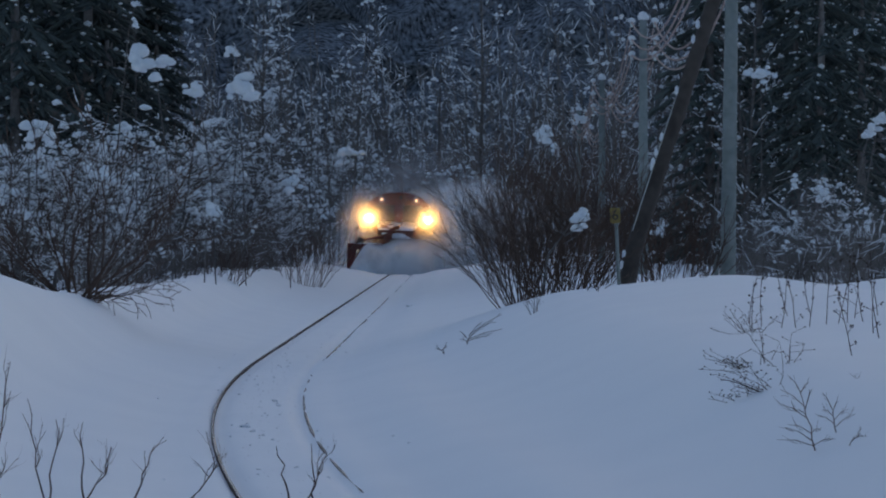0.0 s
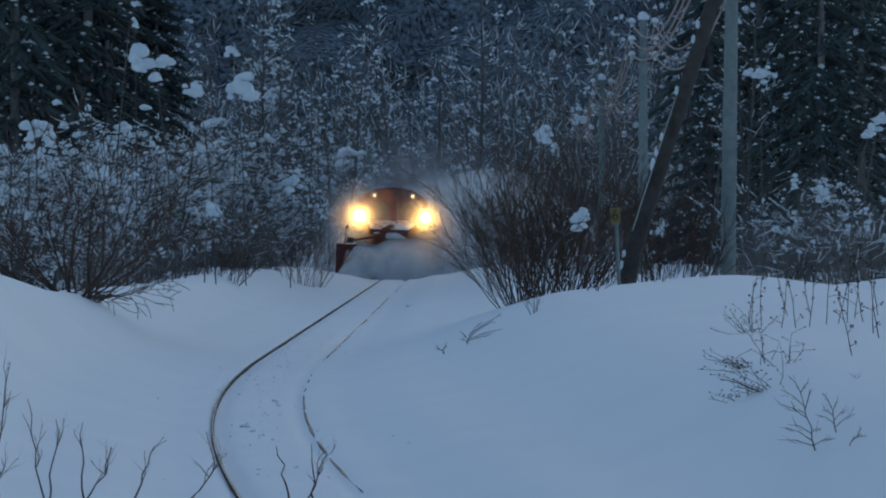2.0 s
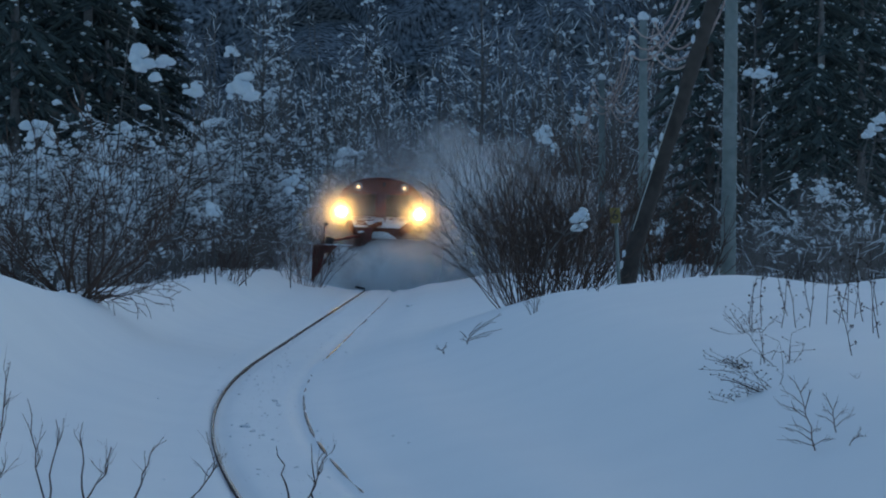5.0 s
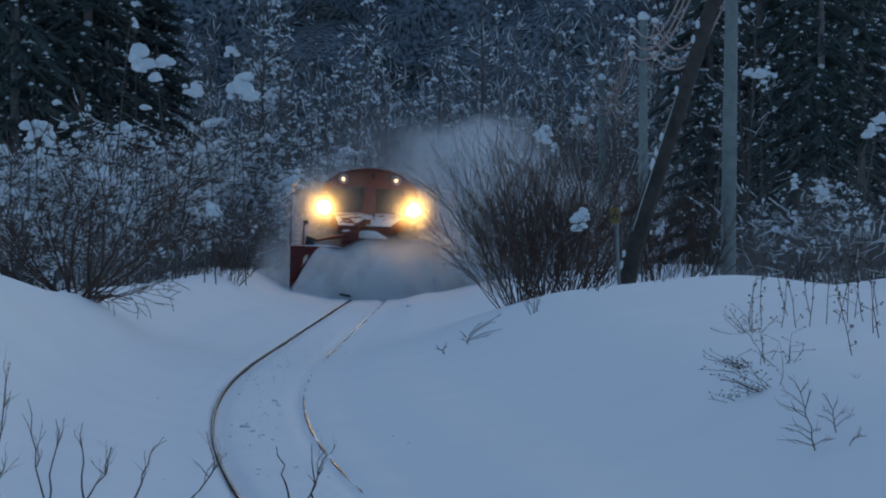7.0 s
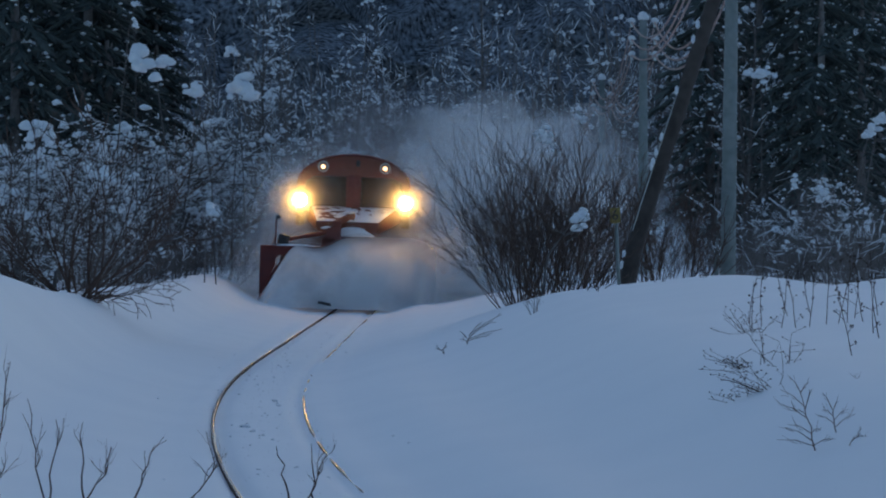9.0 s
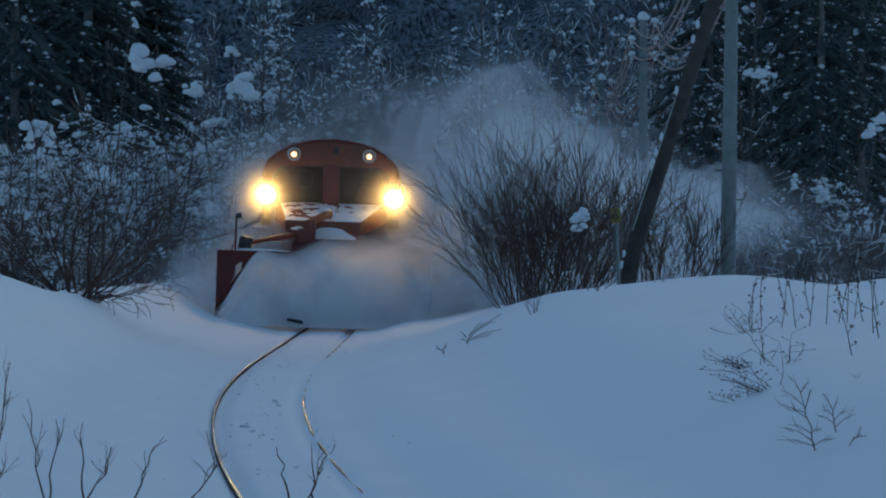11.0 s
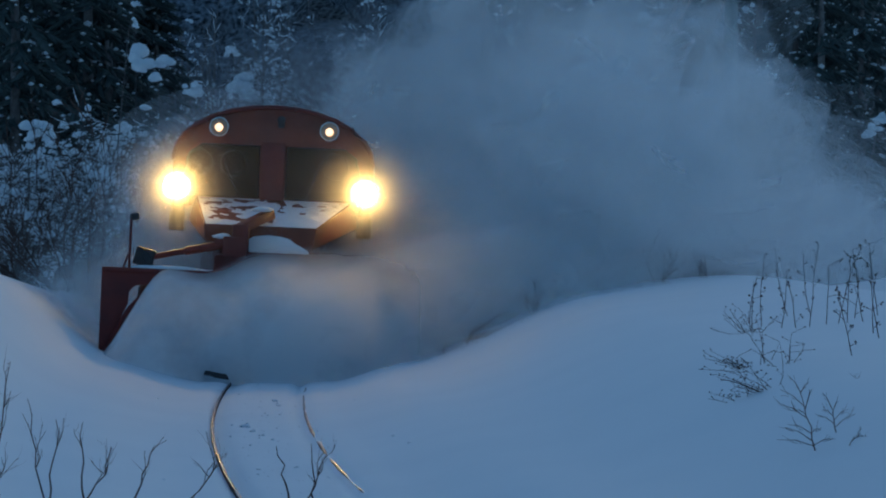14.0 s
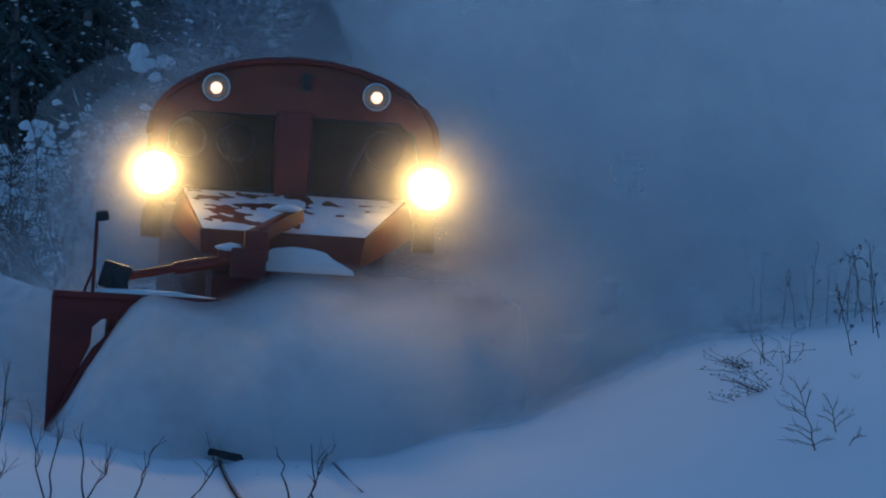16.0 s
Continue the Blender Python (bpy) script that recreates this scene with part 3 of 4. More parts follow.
def build_plants():
    rng = random.Random(31)
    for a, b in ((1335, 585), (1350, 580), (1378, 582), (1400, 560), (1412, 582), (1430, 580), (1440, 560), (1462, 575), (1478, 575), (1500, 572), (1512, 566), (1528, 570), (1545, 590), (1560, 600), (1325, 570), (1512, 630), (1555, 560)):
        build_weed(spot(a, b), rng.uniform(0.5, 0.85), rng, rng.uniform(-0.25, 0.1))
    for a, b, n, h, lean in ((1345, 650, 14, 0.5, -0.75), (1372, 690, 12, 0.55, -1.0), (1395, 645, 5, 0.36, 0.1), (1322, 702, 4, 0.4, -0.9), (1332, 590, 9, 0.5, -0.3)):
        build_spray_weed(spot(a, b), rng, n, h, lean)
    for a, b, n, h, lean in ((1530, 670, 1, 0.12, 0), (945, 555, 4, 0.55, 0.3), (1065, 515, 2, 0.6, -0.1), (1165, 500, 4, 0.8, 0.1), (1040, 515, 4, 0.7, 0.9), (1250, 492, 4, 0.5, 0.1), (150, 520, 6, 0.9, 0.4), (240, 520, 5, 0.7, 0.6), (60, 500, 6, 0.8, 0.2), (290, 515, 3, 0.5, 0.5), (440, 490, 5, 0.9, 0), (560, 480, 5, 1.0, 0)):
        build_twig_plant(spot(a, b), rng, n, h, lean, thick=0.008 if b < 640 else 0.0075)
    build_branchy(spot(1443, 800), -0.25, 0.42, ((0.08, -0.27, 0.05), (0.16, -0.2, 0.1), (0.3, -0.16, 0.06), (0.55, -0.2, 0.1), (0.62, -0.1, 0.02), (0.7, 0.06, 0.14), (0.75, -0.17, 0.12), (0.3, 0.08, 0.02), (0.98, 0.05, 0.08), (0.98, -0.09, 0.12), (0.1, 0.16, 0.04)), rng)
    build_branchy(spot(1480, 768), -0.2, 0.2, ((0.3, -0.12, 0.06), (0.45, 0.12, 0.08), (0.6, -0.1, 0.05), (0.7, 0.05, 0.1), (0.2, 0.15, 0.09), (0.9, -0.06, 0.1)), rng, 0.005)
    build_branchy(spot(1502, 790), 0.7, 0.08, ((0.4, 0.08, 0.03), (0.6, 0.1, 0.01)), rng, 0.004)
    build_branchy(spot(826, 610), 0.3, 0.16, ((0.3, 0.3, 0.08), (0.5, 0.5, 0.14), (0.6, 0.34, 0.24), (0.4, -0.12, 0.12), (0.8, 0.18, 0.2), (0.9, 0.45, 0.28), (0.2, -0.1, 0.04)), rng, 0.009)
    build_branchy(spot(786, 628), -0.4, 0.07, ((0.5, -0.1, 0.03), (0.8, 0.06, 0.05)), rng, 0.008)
    # twigs close to the viewer
    for a, b, base, kids in ((48, 705, 80, 4), (100, 742, 88, 2), (143, 748, 150, 1), (200, 792, 150, 5), (272, 788, 235, 2), (385, 822, 330, 5), (495, 790, 512, 0), (552, 785, 556, 0), (578, 800, 540, 5), (16, 640, -20, 5), (4, 815, -10, 4)):
        y = 13 + rng.uniform(-1, 1)
        x, x0 = (a - 784) * y / 6500, (base - 784) * y / 6500
        top, low = 2.15 - (b - 403) * y / 6500, 2.15 - (890 - 403) * y / 6500
        g = ground_z(x0, y)
        w = new("twig_shrub")
        tagged(w, "bare reddish-brown shrub twig rising from snow", "shrub", group="low twigs in the snow")
        w.matrix_basis = pose(x0, y, g)
        pts = [Vector((0, 0, -0.1)), Vector((0, 0, low - g))]
        for k in range(1, 7):
            t = k / 6
            pts.append(Vector(((x - x0) * t ** 0.8 + rng.gauss(0, 0.006), rng.gauss(0, 0.01), low - g + (top - low) * t)))
        s = Soup()
        s.tube(pts, [0.005, 0.004, 0.0035, 0.003, 0.0027, 0.0023, 0.0018, 0.001], 5)
        part("stem", s.make("stem", TWIG), w)
        for k in range(kids):
            j = rng.randint(3, 6)
            d = Vector((rng.choice((-1, 1)) * rng.uniform(0.3, 0.8), rng.gauss(0, 0.2), 1)).normalized()
            s = Soup()
            grow(s, None, pts[j], d, rng.uniform(0.05, 0.14), 0.002, 1, rng, 0.04, 0.4, 3, 0, 1, 0.2, 5)
            part("side_twig", s.make("side_twig", TWIG), w)


build_plants()


def build_sapling(a, b, y, r, seed, wide=1.0):
    """A thin stem that carries one heavy clump of snow."""
    rng = random.Random(seed)
    x, z = (a - 784) * y / 6500, 2.15 - (b - 403) * y / 6500
    w = new("snow_laden_sapling")
    tagged(w, "thin bare sapling bent under one heavy clump of snow", "sapling", group="saplings with snow clumps")
    g = ground_z(x, y)
    w.matrix_basis = pose(x, y, g)
    s, top = Soup(), Vector((0, 0, z - g))
    lean = rng.uniform(-0.8, 0.8)
    s.tube([Vector((lean, 0.3, -0.3)), Vector((lean * 0.8, 0.2, top.z * 0.5)), Vector((lean * 0.3, 0, top.z * 0.9)), top], [0.018, 0.016, 0.013, 0.009], 5)
    for k in range(6):
        grow(s, None, Vector((lean * 0.4, 0, top.z * rng.uniform(0.5, 0.95))), Vector((rng.gauss(0, 1), rng.gauss(0, 1), 0.3)).normalized(), rng.uniform(0.4, 1.0), 0.01, 1, rng)
    part("stem", s.make("stem", BARK), w)
    s = Soup()
    for k in range(11):
        q = r * (0.55 if k == 0 else rng.uniform(0.25, 0.55))
        s.lump(top + Vector((rng.gauss(0, 0.45) * r * wide, rng.gauss(0, 0.4) * r, rng.gauss(-0.1, 0.42) * r)) * (0.2 if k == 0 else 1), q * rng.uniform(0.8, 1.2), q, q * rng.uniform(0.75, 1.1), rng.uniform(0, 3), rng, 4, 8)
    tagged(part("snow_clump", s.make("snow_clump", TREE_SNOW), w, "rounded white snow clump"), kind="stuff")


for i, (a, b, y, r, wide) in enumerate(((958, 236, 108, 0.38, 1.0), (983, 262, 108, 0.2, 1), (1028, 390, 61.5, 0.2, 1), (612, 270, 172, 0.5, 1.5), (178, 308, 74, 0.3, 0.9), (518, 320, 112, 0.36, 1.1), (375, 376, 88, 0.22, 1), (268, 112, 84, 0.42, 1.3), (345, 160, 90, 0.3, 0.8), (75, 232, 82, 0.3, 1), (432, 160, 96, 0.42, 1.2), (240, 42, 92, 0.14, 0.8), (240, 8, 92, 0.13, 0.8), (3, 264, 76, 0.14, 1), (410, 90, 98, 0.2, 1), (1540, 236, 84, 0.22, 1), (1408, 320, 92, 0.16, 0.8), (1456, 345, 92, 0.22, 1.1), (1522, 412, 90, 0.24, 1.3), (1165, 406, 78, 0.2, 1.2), (1560, 208, 84, 0.2, 1.4), (1026, 212, 150, 0.28, 1), (287, 446, 80, 0.12, 0.8), (1400, 410, 100, 0.3, 1.6), (1345, 135, 110, 0.3, 1.5))):
    build_sapling(a, b, y, r, 70 + i, wide)


def build_sign():
    x, y = px(1096, 62), 62
    w = new("trackside_sign")
    tagged(w, "small yellow trackside number sign on a grey post", "sign")
    w.matrix_basis = pose(x, y, ground_z(x, y), 0, -2, 0)
    top = 2.15 + (403 - 368) * y / 6500 - ground_z(x, y)
    bm = bmesh.new()
    cyl(bm, (0, 0, -0.4), (-0.02, 0, top), 0.032, None, 10)
    part("post", finish("post", bm, CONCRETE, 0.004), w)
    bm = bmesh.new()
    box(bm, (0.17, 0.02, 0.26), pose(-0.03, -0.045, top - 0.13))
    plate = part("plate", finish("plate", bm, YELLOW, 0.006), w, "yellow enamel plate")
    cu = bpy.data.curves.new("numeral", "FONT")
    cu.body, cu.size, cu.align_x, cu.align_y, cu.extrude = "6", 0.24, "CENTER", "CENTER", 0.002
    cu.materials.append(BLACK)
    part("numeral", cu, plate, "black numeral", pose(-0.03, -0.059, top - 0.13, 90, 0, 0))


build_sign()


def build_guard():
    x, y = px(1266, 69.5), 69.5
    bm = bmesh.new()
    cyl(bm, (0, 0, -0.3), (0.02, 0, 0.6), 0.05, 0.045, 12)
    cyl(bm, (0.02, 0, 0.6), (0.03, 0, 1.4), 0.012, None, 6)
    g = new("stay_guard")
    tagged(g, "pale plastic guard tube on a stay wire by the pole", "cable guard")
    g.matrix_basis = pose(x, y, ground_z(x, y))
    part("tube", finish("tube", bm, CONCRETE, 0.005), g)


build_guard()


def build_crumbs():
    rng = random.Random(12)
    s = Soup()
    for i in range(420):
        y = rng.uniform(24, 75)
        u = rng.gauss(0, 0.24) if rng.random() < 0.8 else rng.gauss(0, 0.8)
        x = track_x(y) + u
        r = 0.005 + 0.018 * rng.random() ** 5
        s.lump(Vector((x, y, ground_z(x, y))), r * 1.2, r * 1.3, r * 1.0, rng.uniform(0, 6), rng, 2, 5)
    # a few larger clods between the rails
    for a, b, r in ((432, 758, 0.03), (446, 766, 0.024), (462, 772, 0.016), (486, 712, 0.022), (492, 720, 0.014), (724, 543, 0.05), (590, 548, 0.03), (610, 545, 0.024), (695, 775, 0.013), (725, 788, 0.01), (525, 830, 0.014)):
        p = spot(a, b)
        for k in range(3):
            q = r * rng.uniform(0.6, 1.0)
            s.lump(p + Vector((rng.gauss(0, r), rng.gauss(0, 2 * r), 0.3 * q)), q * 1.3, q * 1.5, q, rng.uniform(0, 6), rng, 3, 6)
    tagged(new("snow_crumbs", s.make("snow_crumbs", TREE_SNOW)), "small crumbs of snow scattered between the rails", "snow crumbs", kind="stuff")


build_crumbs()


# ---- the snow plough engine ----
# its place at each time: seconds, offset of the lamps' centre from the picture's axis, fall below the eye line, cant
RUN = [(0, 705, 388, 2.0), (3.5, 686, 381, 2.2), (7, 653, 370, 2.0), (9, 625, 357.5, 2.1), (11.5, 573, 347, 1.8), (12.5, 537.5, 345.5, 1.7), (13.5, 500, 340.5, 2.2), (14.5, 472, 333, 3.0), (16, 515, 320, 3.5)]


def engine_pose(t):
    k = max(i for i in range(len(RUN) - 1) if RUN[i][0] <= max(t, 0))
    a, b = RUN[k], RUN[k + 1]
    p, n = RUN[max(k - 1, 0)], RUN[min(k + 2, len(RUN) - 1)]
    w = (t - a[0]) / (b[0] - a[0])
    out = []
    for c in (1, 2, 3):
        m0 = (b[c] - p[c]) / (b[0] - p[0]) * (b[0] - a[0])
        m1 = (n[c] - a[c]) / (n[0] - a[0]) * (b[0] - a[0])
        out.append((2 * w ** 3 - 3 * w * w + 1) * a[c] + (w ** 3 - 2 * w * w + w) * m0 + (-2 * w ** 3 + 3 * w * w) * b[c] + (w ** 3 - w * w) * m1)
    d = 171.9 - 8.42 * t
    x = (out[0] - 784) * d / 6500 - math.sin(radians(out[2])) * 2.7
    z = 2.15 + (403 - out[1]) * d / 6500 - 2.7
    return pose(x, d, z, 0, out[2], track_turn(d))


def arch(half, base, side, top, n=14):
    pts = [(-half, base), (-half, side)]
    for i in range(n + 1):
        a = math.pi * (1 - i / n)
        pts.append((math.cos(a) * half * 0.985, side + (top - side) * math.sin(a) ** 0.95))
    return pts + [(half, side), (half, base)]


def sheet(fn, nu, nv, thick):
    """A curved plate of some thickness from a function of two parameters."""
    bm = bmesh.new()
    g = [[bm.verts.new(fn(i / nu, j / nv)) for i in range(nu + 1)] for j in range(nv + 1)]
    for j in range(nv):
        for i in range(nu):
            bm.faces.new((g[j][i], g[j][i + 1], g[j + 1][i + 1], g[j + 1][i]))
    bmesh.ops.solidify(bm, geom=bm.faces[:], thickness=thick)
    return bm


def build_engine():
    e = new("snow_plough_engine")
    tagged(e, "red railway snow plough engine with blazing headlights driving through snow", "snow plough")
    bm = bmesh.new()
    prism(bm, arch(1.47, 2.42, 3.1, 3.9, 36), 0.0, 5.5)
    part("cab_body", finish("cab_body", bm, RED, 0.03, False), e, "red rounded cab body")
    bm = bmesh.new()
    box(bm, (1.5, 5.3, 1.7), pose(0, 2.9, 1.6))
    part("lower_body", finish("lower_body", bm, DARKRED, 0.03), e)
    bm = bmesh.new()
    prism(bm, arch(1.32, 0.75, 2.7, 3.5), 5.6, 17.5)
    part("engine_body", finish("engine_body", bm, RED, 0.05), e)
    # roof rim
    pts = [Vector((x * 1.01, -0.03, z + 0.02)) for x, z in arch(1.47, 2.8, 3.1, 3.9)[1:-1]]
    s = Soup()
    s.tube(pts, [0.035] * len(pts), 6)
    part("roof_rim", s.make("roof_rim", DARKRED), e)
    for side in (-1, 1):
        bm = bmesh.new()
        out = [(0.2, 2.58), (1.22, 2.58), (1.3, 2.9), (1.22, 3.22), (1.05, 3.34), (0.2, 3.34)]
        prism(bm, [(x * side, z) for x, z in out], -0.012, 0.03)
        w = part("windscreen", finish("windscreen", bm, GLASS, 0.01), e, "dark windscreen pane")
        ring = [(x * side, z) for x, z in out]
        s = Soup()
        s.tube([Vector((x, -0.02, z)) for x, z in ring + ring[:1]], [0.012] * 7, 6)
        part("window_frame", s.make("window_frame", BLACK), w)
        for cx in ((0.58, 1.08) if side < 0 else (0.92,)):
            s = Soup()
            s.tube([Vector((cx * side + 0.19 * math.cos(a * math.pi / 16), -0.03, 3.07 + 0.19 * math.sin(a * math.pi / 16))) for a in range(33)], [0.009] * 33, 6)
            part("clear_view_ring", s.make("clear_view_ring", RING), w, "round spinning clear-view ring")
        bm = bmesh.new()
        cyl(bm, (0.5 * side, -0.05, 2.6), (0.72 * side, -0.06, 3.1), 0.012, None, 6)
        part("wiper", finish("wiper", bm, BLACK), w)
        # head lamps on the shoulders
        bm = bmesh.new()
        cyl(bm, (1.375 * side, 0.25, 2.7), (1.375 * side, -0.14, 2.7), 0.12, 0.19, 24)
        lamp = part("headlight", finish("headlight", bm, BLACK, 0.01), e, "blazing warm headlight")
        bm = bmesh.new()
        cyl(bm, (1.375 * side, -0.141, 2.7), (1.375 * side, -0.165, 2.7), 0.17, 0.14, 24)
        part("lens", finish("lens", bm, HEADLIGHT, 0.008), lamp)
        s = Soup()
        s.tube([Vector((1.375 * side, -0.1, 2.7)), Vector((1.375 * side, -0.3, 2.7))], [0.2, 0.205], 24)
        part("hood", s.make("hood", BLACK), lamp)
        bm = bmesh.new()
        cyl(bm, (1.375 * side, 0.0, 2.55), (1.375 * side, 0.0, 2.05), 0.09, 0.11, 14)
        box(bm, (0.22, 0.2, 0.3), pose(1.375 * side, 0.02, 2.2))
        part("lamp_bracket", finish("lamp_bracket", bm, BLACK, 0.02), e)
        # upper lamps
        bm = bmesh.new()
        cyl(bm, (0.81 * side, 0.1, 3.6), (0.81 * side, -0.12, 3.6), 0.12, 0.145, 24)
        up = part("upper_lamp", finish("upper_lamp", bm, CHROME, 0.012), e, "small round marker lamp with a glowing bulb")
        bm = bmesh.new()
        cyl(bm, (0.81 * side, -0.121, 3.6), (0.81 * side, -0.13, 3.6), 0.125, 0.12, 24)
        part("lens", finish("lens", bm, LENS), up)
        bm = bmesh.new()
        bmesh.ops.create_uvsphere(bm, u_segments=14, v_segments=8, radius=0.06, matrix=pose(0.81 * side, -0.14, 3.59))
        part("bulb", finish("bulb", bm, BULB), up)
        bm = bmesh.new()
        cyl(bm, (1.0 * side, 0.2, 3.45), (0.9 * side, 0.0, 3.5), 0.03, None, 8)
        part("bracket", finish("bracket", bm, BLACK), up)
    bm = bmesh.new()
    cyl(bm, (0.1, -0.1, 3.74), (0.1, 0.3, 3.74), 0.06, 0.05, 14)
    box(bm, (0.1, 0.08, 0.16), pose(0.1, 0.0, 3.7))
    part("horn", finish("horn", bm, BLACK, 0.01), e)
    bm = bmesh.new()
    box(bm, (0.34, 0.04, 0.85), pose(0, -0.02, 2.97))
    part("centre_post", finish("centre_post", bm, DARKRED, 0.012), e)
    # sloping nose with its cheeks
    bm = bmesh.new()
    back = [(-1.12, 0.0, 2.56), (1.2, 0.0, 2.56), (1.3, 0.0, 2.2), (-1.2, 0.0, 2.2)]
    front = [(-0.9, -1.45, 2.17), (0.72, -1.45, 2.17), (0.66, -1.45, 1.84), (-0.88, -1.45, 1.92)]
    a, b = [bm.verts.new(p) for p in back], [bm.verts.new(p) for p in front]
    bm.faces.new(b), bm.faces.new(a[::-1])
    for i in range(4):
        bm.faces.new((a[i], a[(i + 1) % 4], b[(i + 1) % 4], b[i]))
    bmesh.ops.recalc_face_normals(bm, faces=bm.faces)
    part("nose", finish("nose", bm, RED, 0.03), e, "red sloping nose")
    rng = random.Random(4)
    # snow lying on the nose, scoured in strips
    v, f = [], []
    nu, nv = 40, 22
    for j in range(nv + 1):
        for i in range(nu + 1):
            t = j / nv
            half = 1.12 * (1 - t) + 0.79 * t
            x = -half + 2 * half * i / nu + 0.04 - 0.12 * t
            edge = min(1, 6 * min(i / nu, 1 - i / nu, t, 1 - t))
            h = noise.noise(Vector((x * 2.4, t * 7, 2))) * 0.035 + noise.noise(Vector((x * 9, t * 14, 5))) * 0.03 + 0.002 + (0.035 * ramp(-0.1, 0.4, x)) * t
            v.append((x, -1.45 * t, 2.567 - 0.39 * t + max(-0.03, h * edge - 0.006)))
    for j in range(nv):
        for i in range(nu):
            q = j * (nu + 1) + i
            f.append((q, q + nu + 1, q + nu + 2, q + 1))
    part("nose_snow", mesh("nose_snow", v, f, TREE_SNOW), e, "thin scoured snow on the nose")
    # lower frame with a snow-filled recess
    bm = bmesh.new()
    box(bm, (0.95, 0.05, 0.035), pose(0.19, -1.5, 1.775))
    box(bm, (0.05, 1.3, 0.05), pose(0.66, -0.85, 1.79))
    box(bm, (1.5, 1.2, 0.75), pose(0, -0.4, 1.35))
    part("lower_frame", finish("lower_frame", bm, DARKRED, 0.015), e)
    bm = bmesh.new()
    prism(bm, [(-0.24, 1.79), (0.63, 1.79), (0.61, 1.84), (0.52, 1.89), (0.42, 1.94), (0.34, 2.0), (0.22, 2.03), (0.02, 2.045), (-0.18, 2.02), (-0.24, 1.97)], -1.52, -1.4)
    part("ledge_snow", finish("ledge_snow", bm, TREE_SNOW, 0.025), e, "heap of snow on the ledge")
    # centre bracket and wing arm
    bm = bmesh.new()
    box(bm, (0.34, 0.3, 0.29), pose(-0.42, -1.82, 1.86))
    box(bm, (0.24, 0.28, 0.3), pose(-0.35, -1.8, 2.03))
    arm = Vector((0.06, -1.3, 2.36)) - Vector((-0.4, -1.86, 2.1))
    box(bm, (0.135, 0.15, arm.length), Matrix.Translation((-0.17, -1.58, 2.23)) @ arm.to_track_quat("Z", "Y").to_matrix().to_4x4())
    box(bm, (0.16, 0.12, 0.12), pose(-0.64, -1.86, 1.92))
    part("arm_bracket", finish("arm_bracket", bm, DARKRED, 0.025), e)
    s = Soup()
    s.lump(Vector((-0.08, -1.5, 2.4)), 0.24, 0.1, 0.06, 0.9, rng, 4, 10)
    part("bracket_snow", s.make("bracket_snow", TREE_SNOW), e)
    s = Soup()
    s.lump(Vector((-0.6, -1.86, 1.99)), 0.14, 0.12, 0.06, 0.2, rng, 4, 10)
    part("bracket_snow", s.make("bracket_snow", TREE_SNOW), e)
    bm = bmesh.new()
    cyl(bm, (-0.55, -1.84, 1.89), (-1.12, -1.95, 1.77), 0.06, None, 14)
    cyl(bm, (-1.1, -1.95, 1.775), (-1.6, -2.05, 1.66), 0.042, None, 12)
    part("hydraulic_ram", finish("hydraulic_ram", bm, DARKRED, 0.008), e)
    bm = bmesh.new()
    box(bm, (0.28, 0.14, 0.26), pose(-1.68, -2.08, 1.66, 0, 14, 0))
    box(bm, (0.12, 0.2, 0.3), pose(-1.62, -2.08, 1.6, 0, -20, 0))
    part("ram_lug", finish("ram_lug", bm, BLACK, 0.03), e)
    # left wing
    bm = bmesh.new()
    out = [(-2.25, 1.45), (-1.0, 1.45), (-1.3, 1.385), (-1.51, 1.3), (-1.78, 1.25), (-1.86, 1.17), (-1.87, 1.0), (-1.97, 0.78), (-2.08, 0.54), (-2.2, 0.14), (-2.25, 0.12)]
    prism(bm, out, -2.3, -2.24)
    wing = part("wing_plate", finish("wing_plate", bm, DARKRED, 0.008), e, "dark red side wing plate")
    # the curled cutting edge, with a slot between it and the plate
    curl = [(-1.2, 1.42), (-1.42, 1.32), (-1.6, 1.18), (-1.78, 0.99), (-1.92, 0.76), (-2.04, 0.52), (-2.14, 0.28), (-2.22, 0.08)]
    s = Soup()
    for i, (x, z) in enumerate(curl):
        s.v += [Vector((x, -2.36, z)), Vector((x - 0.075, -2.31, z - 0.02)), Vector((x - 0.06, -2.27, z - 0.02)), Vector((x + 0.02, -2.33, z))]
        if i:
            q = 4 * i
            s.f += [(q - 4 + k, q - 4 + (k + 1) % 4, q + (k + 1) % 4, q + k) for k in range(4)]
    part("cutting_edge", s.make("cutting_edge", DARKRED), wing)
    bm = bmesh.new()
    cyl(bm, (-1.72, -2.26, 1.24), (-1.73, -2.26, 1.0), 0.014, None, 8)
    part("slot_bar", finish("slot_bar", bm, BLACK), wing)
    bm = bmesh.new()
    box(bm, (1.62, 0.16, 0.06), pose(-1.44, -2.28, 1.475))
    part("top_bar", finish("top_bar", bm, DARKRED, 0.012), wing)
    bm = bmesh.new()
    box(bm, (0.04, 0.5, 1.36), pose(-2.24, -2.0, 0.79))
    part("side_plate", finish("side_plate", bm, DARKRED, 0.01), wing)
    s = Soup()
    s.lump(Vector((-1.3, -2.2, 1.5)), 0.62, 0.12, 0.055, 0, rng, 4, 16)
    part("wing_snow", s.make("wing_snow", TREE_SNOW), wing, "snow lying along the wing")
    bm = bmesh.new()
    cyl(bm, (-1.88, -2.2, 1.48), (-1.88, -2.2, 2.2), 0.018, None, 8)
    cyl(bm, (-1.97, -2.2, 1.48), (-1.89, -2.2, 1.72), 0.014, None, 8)
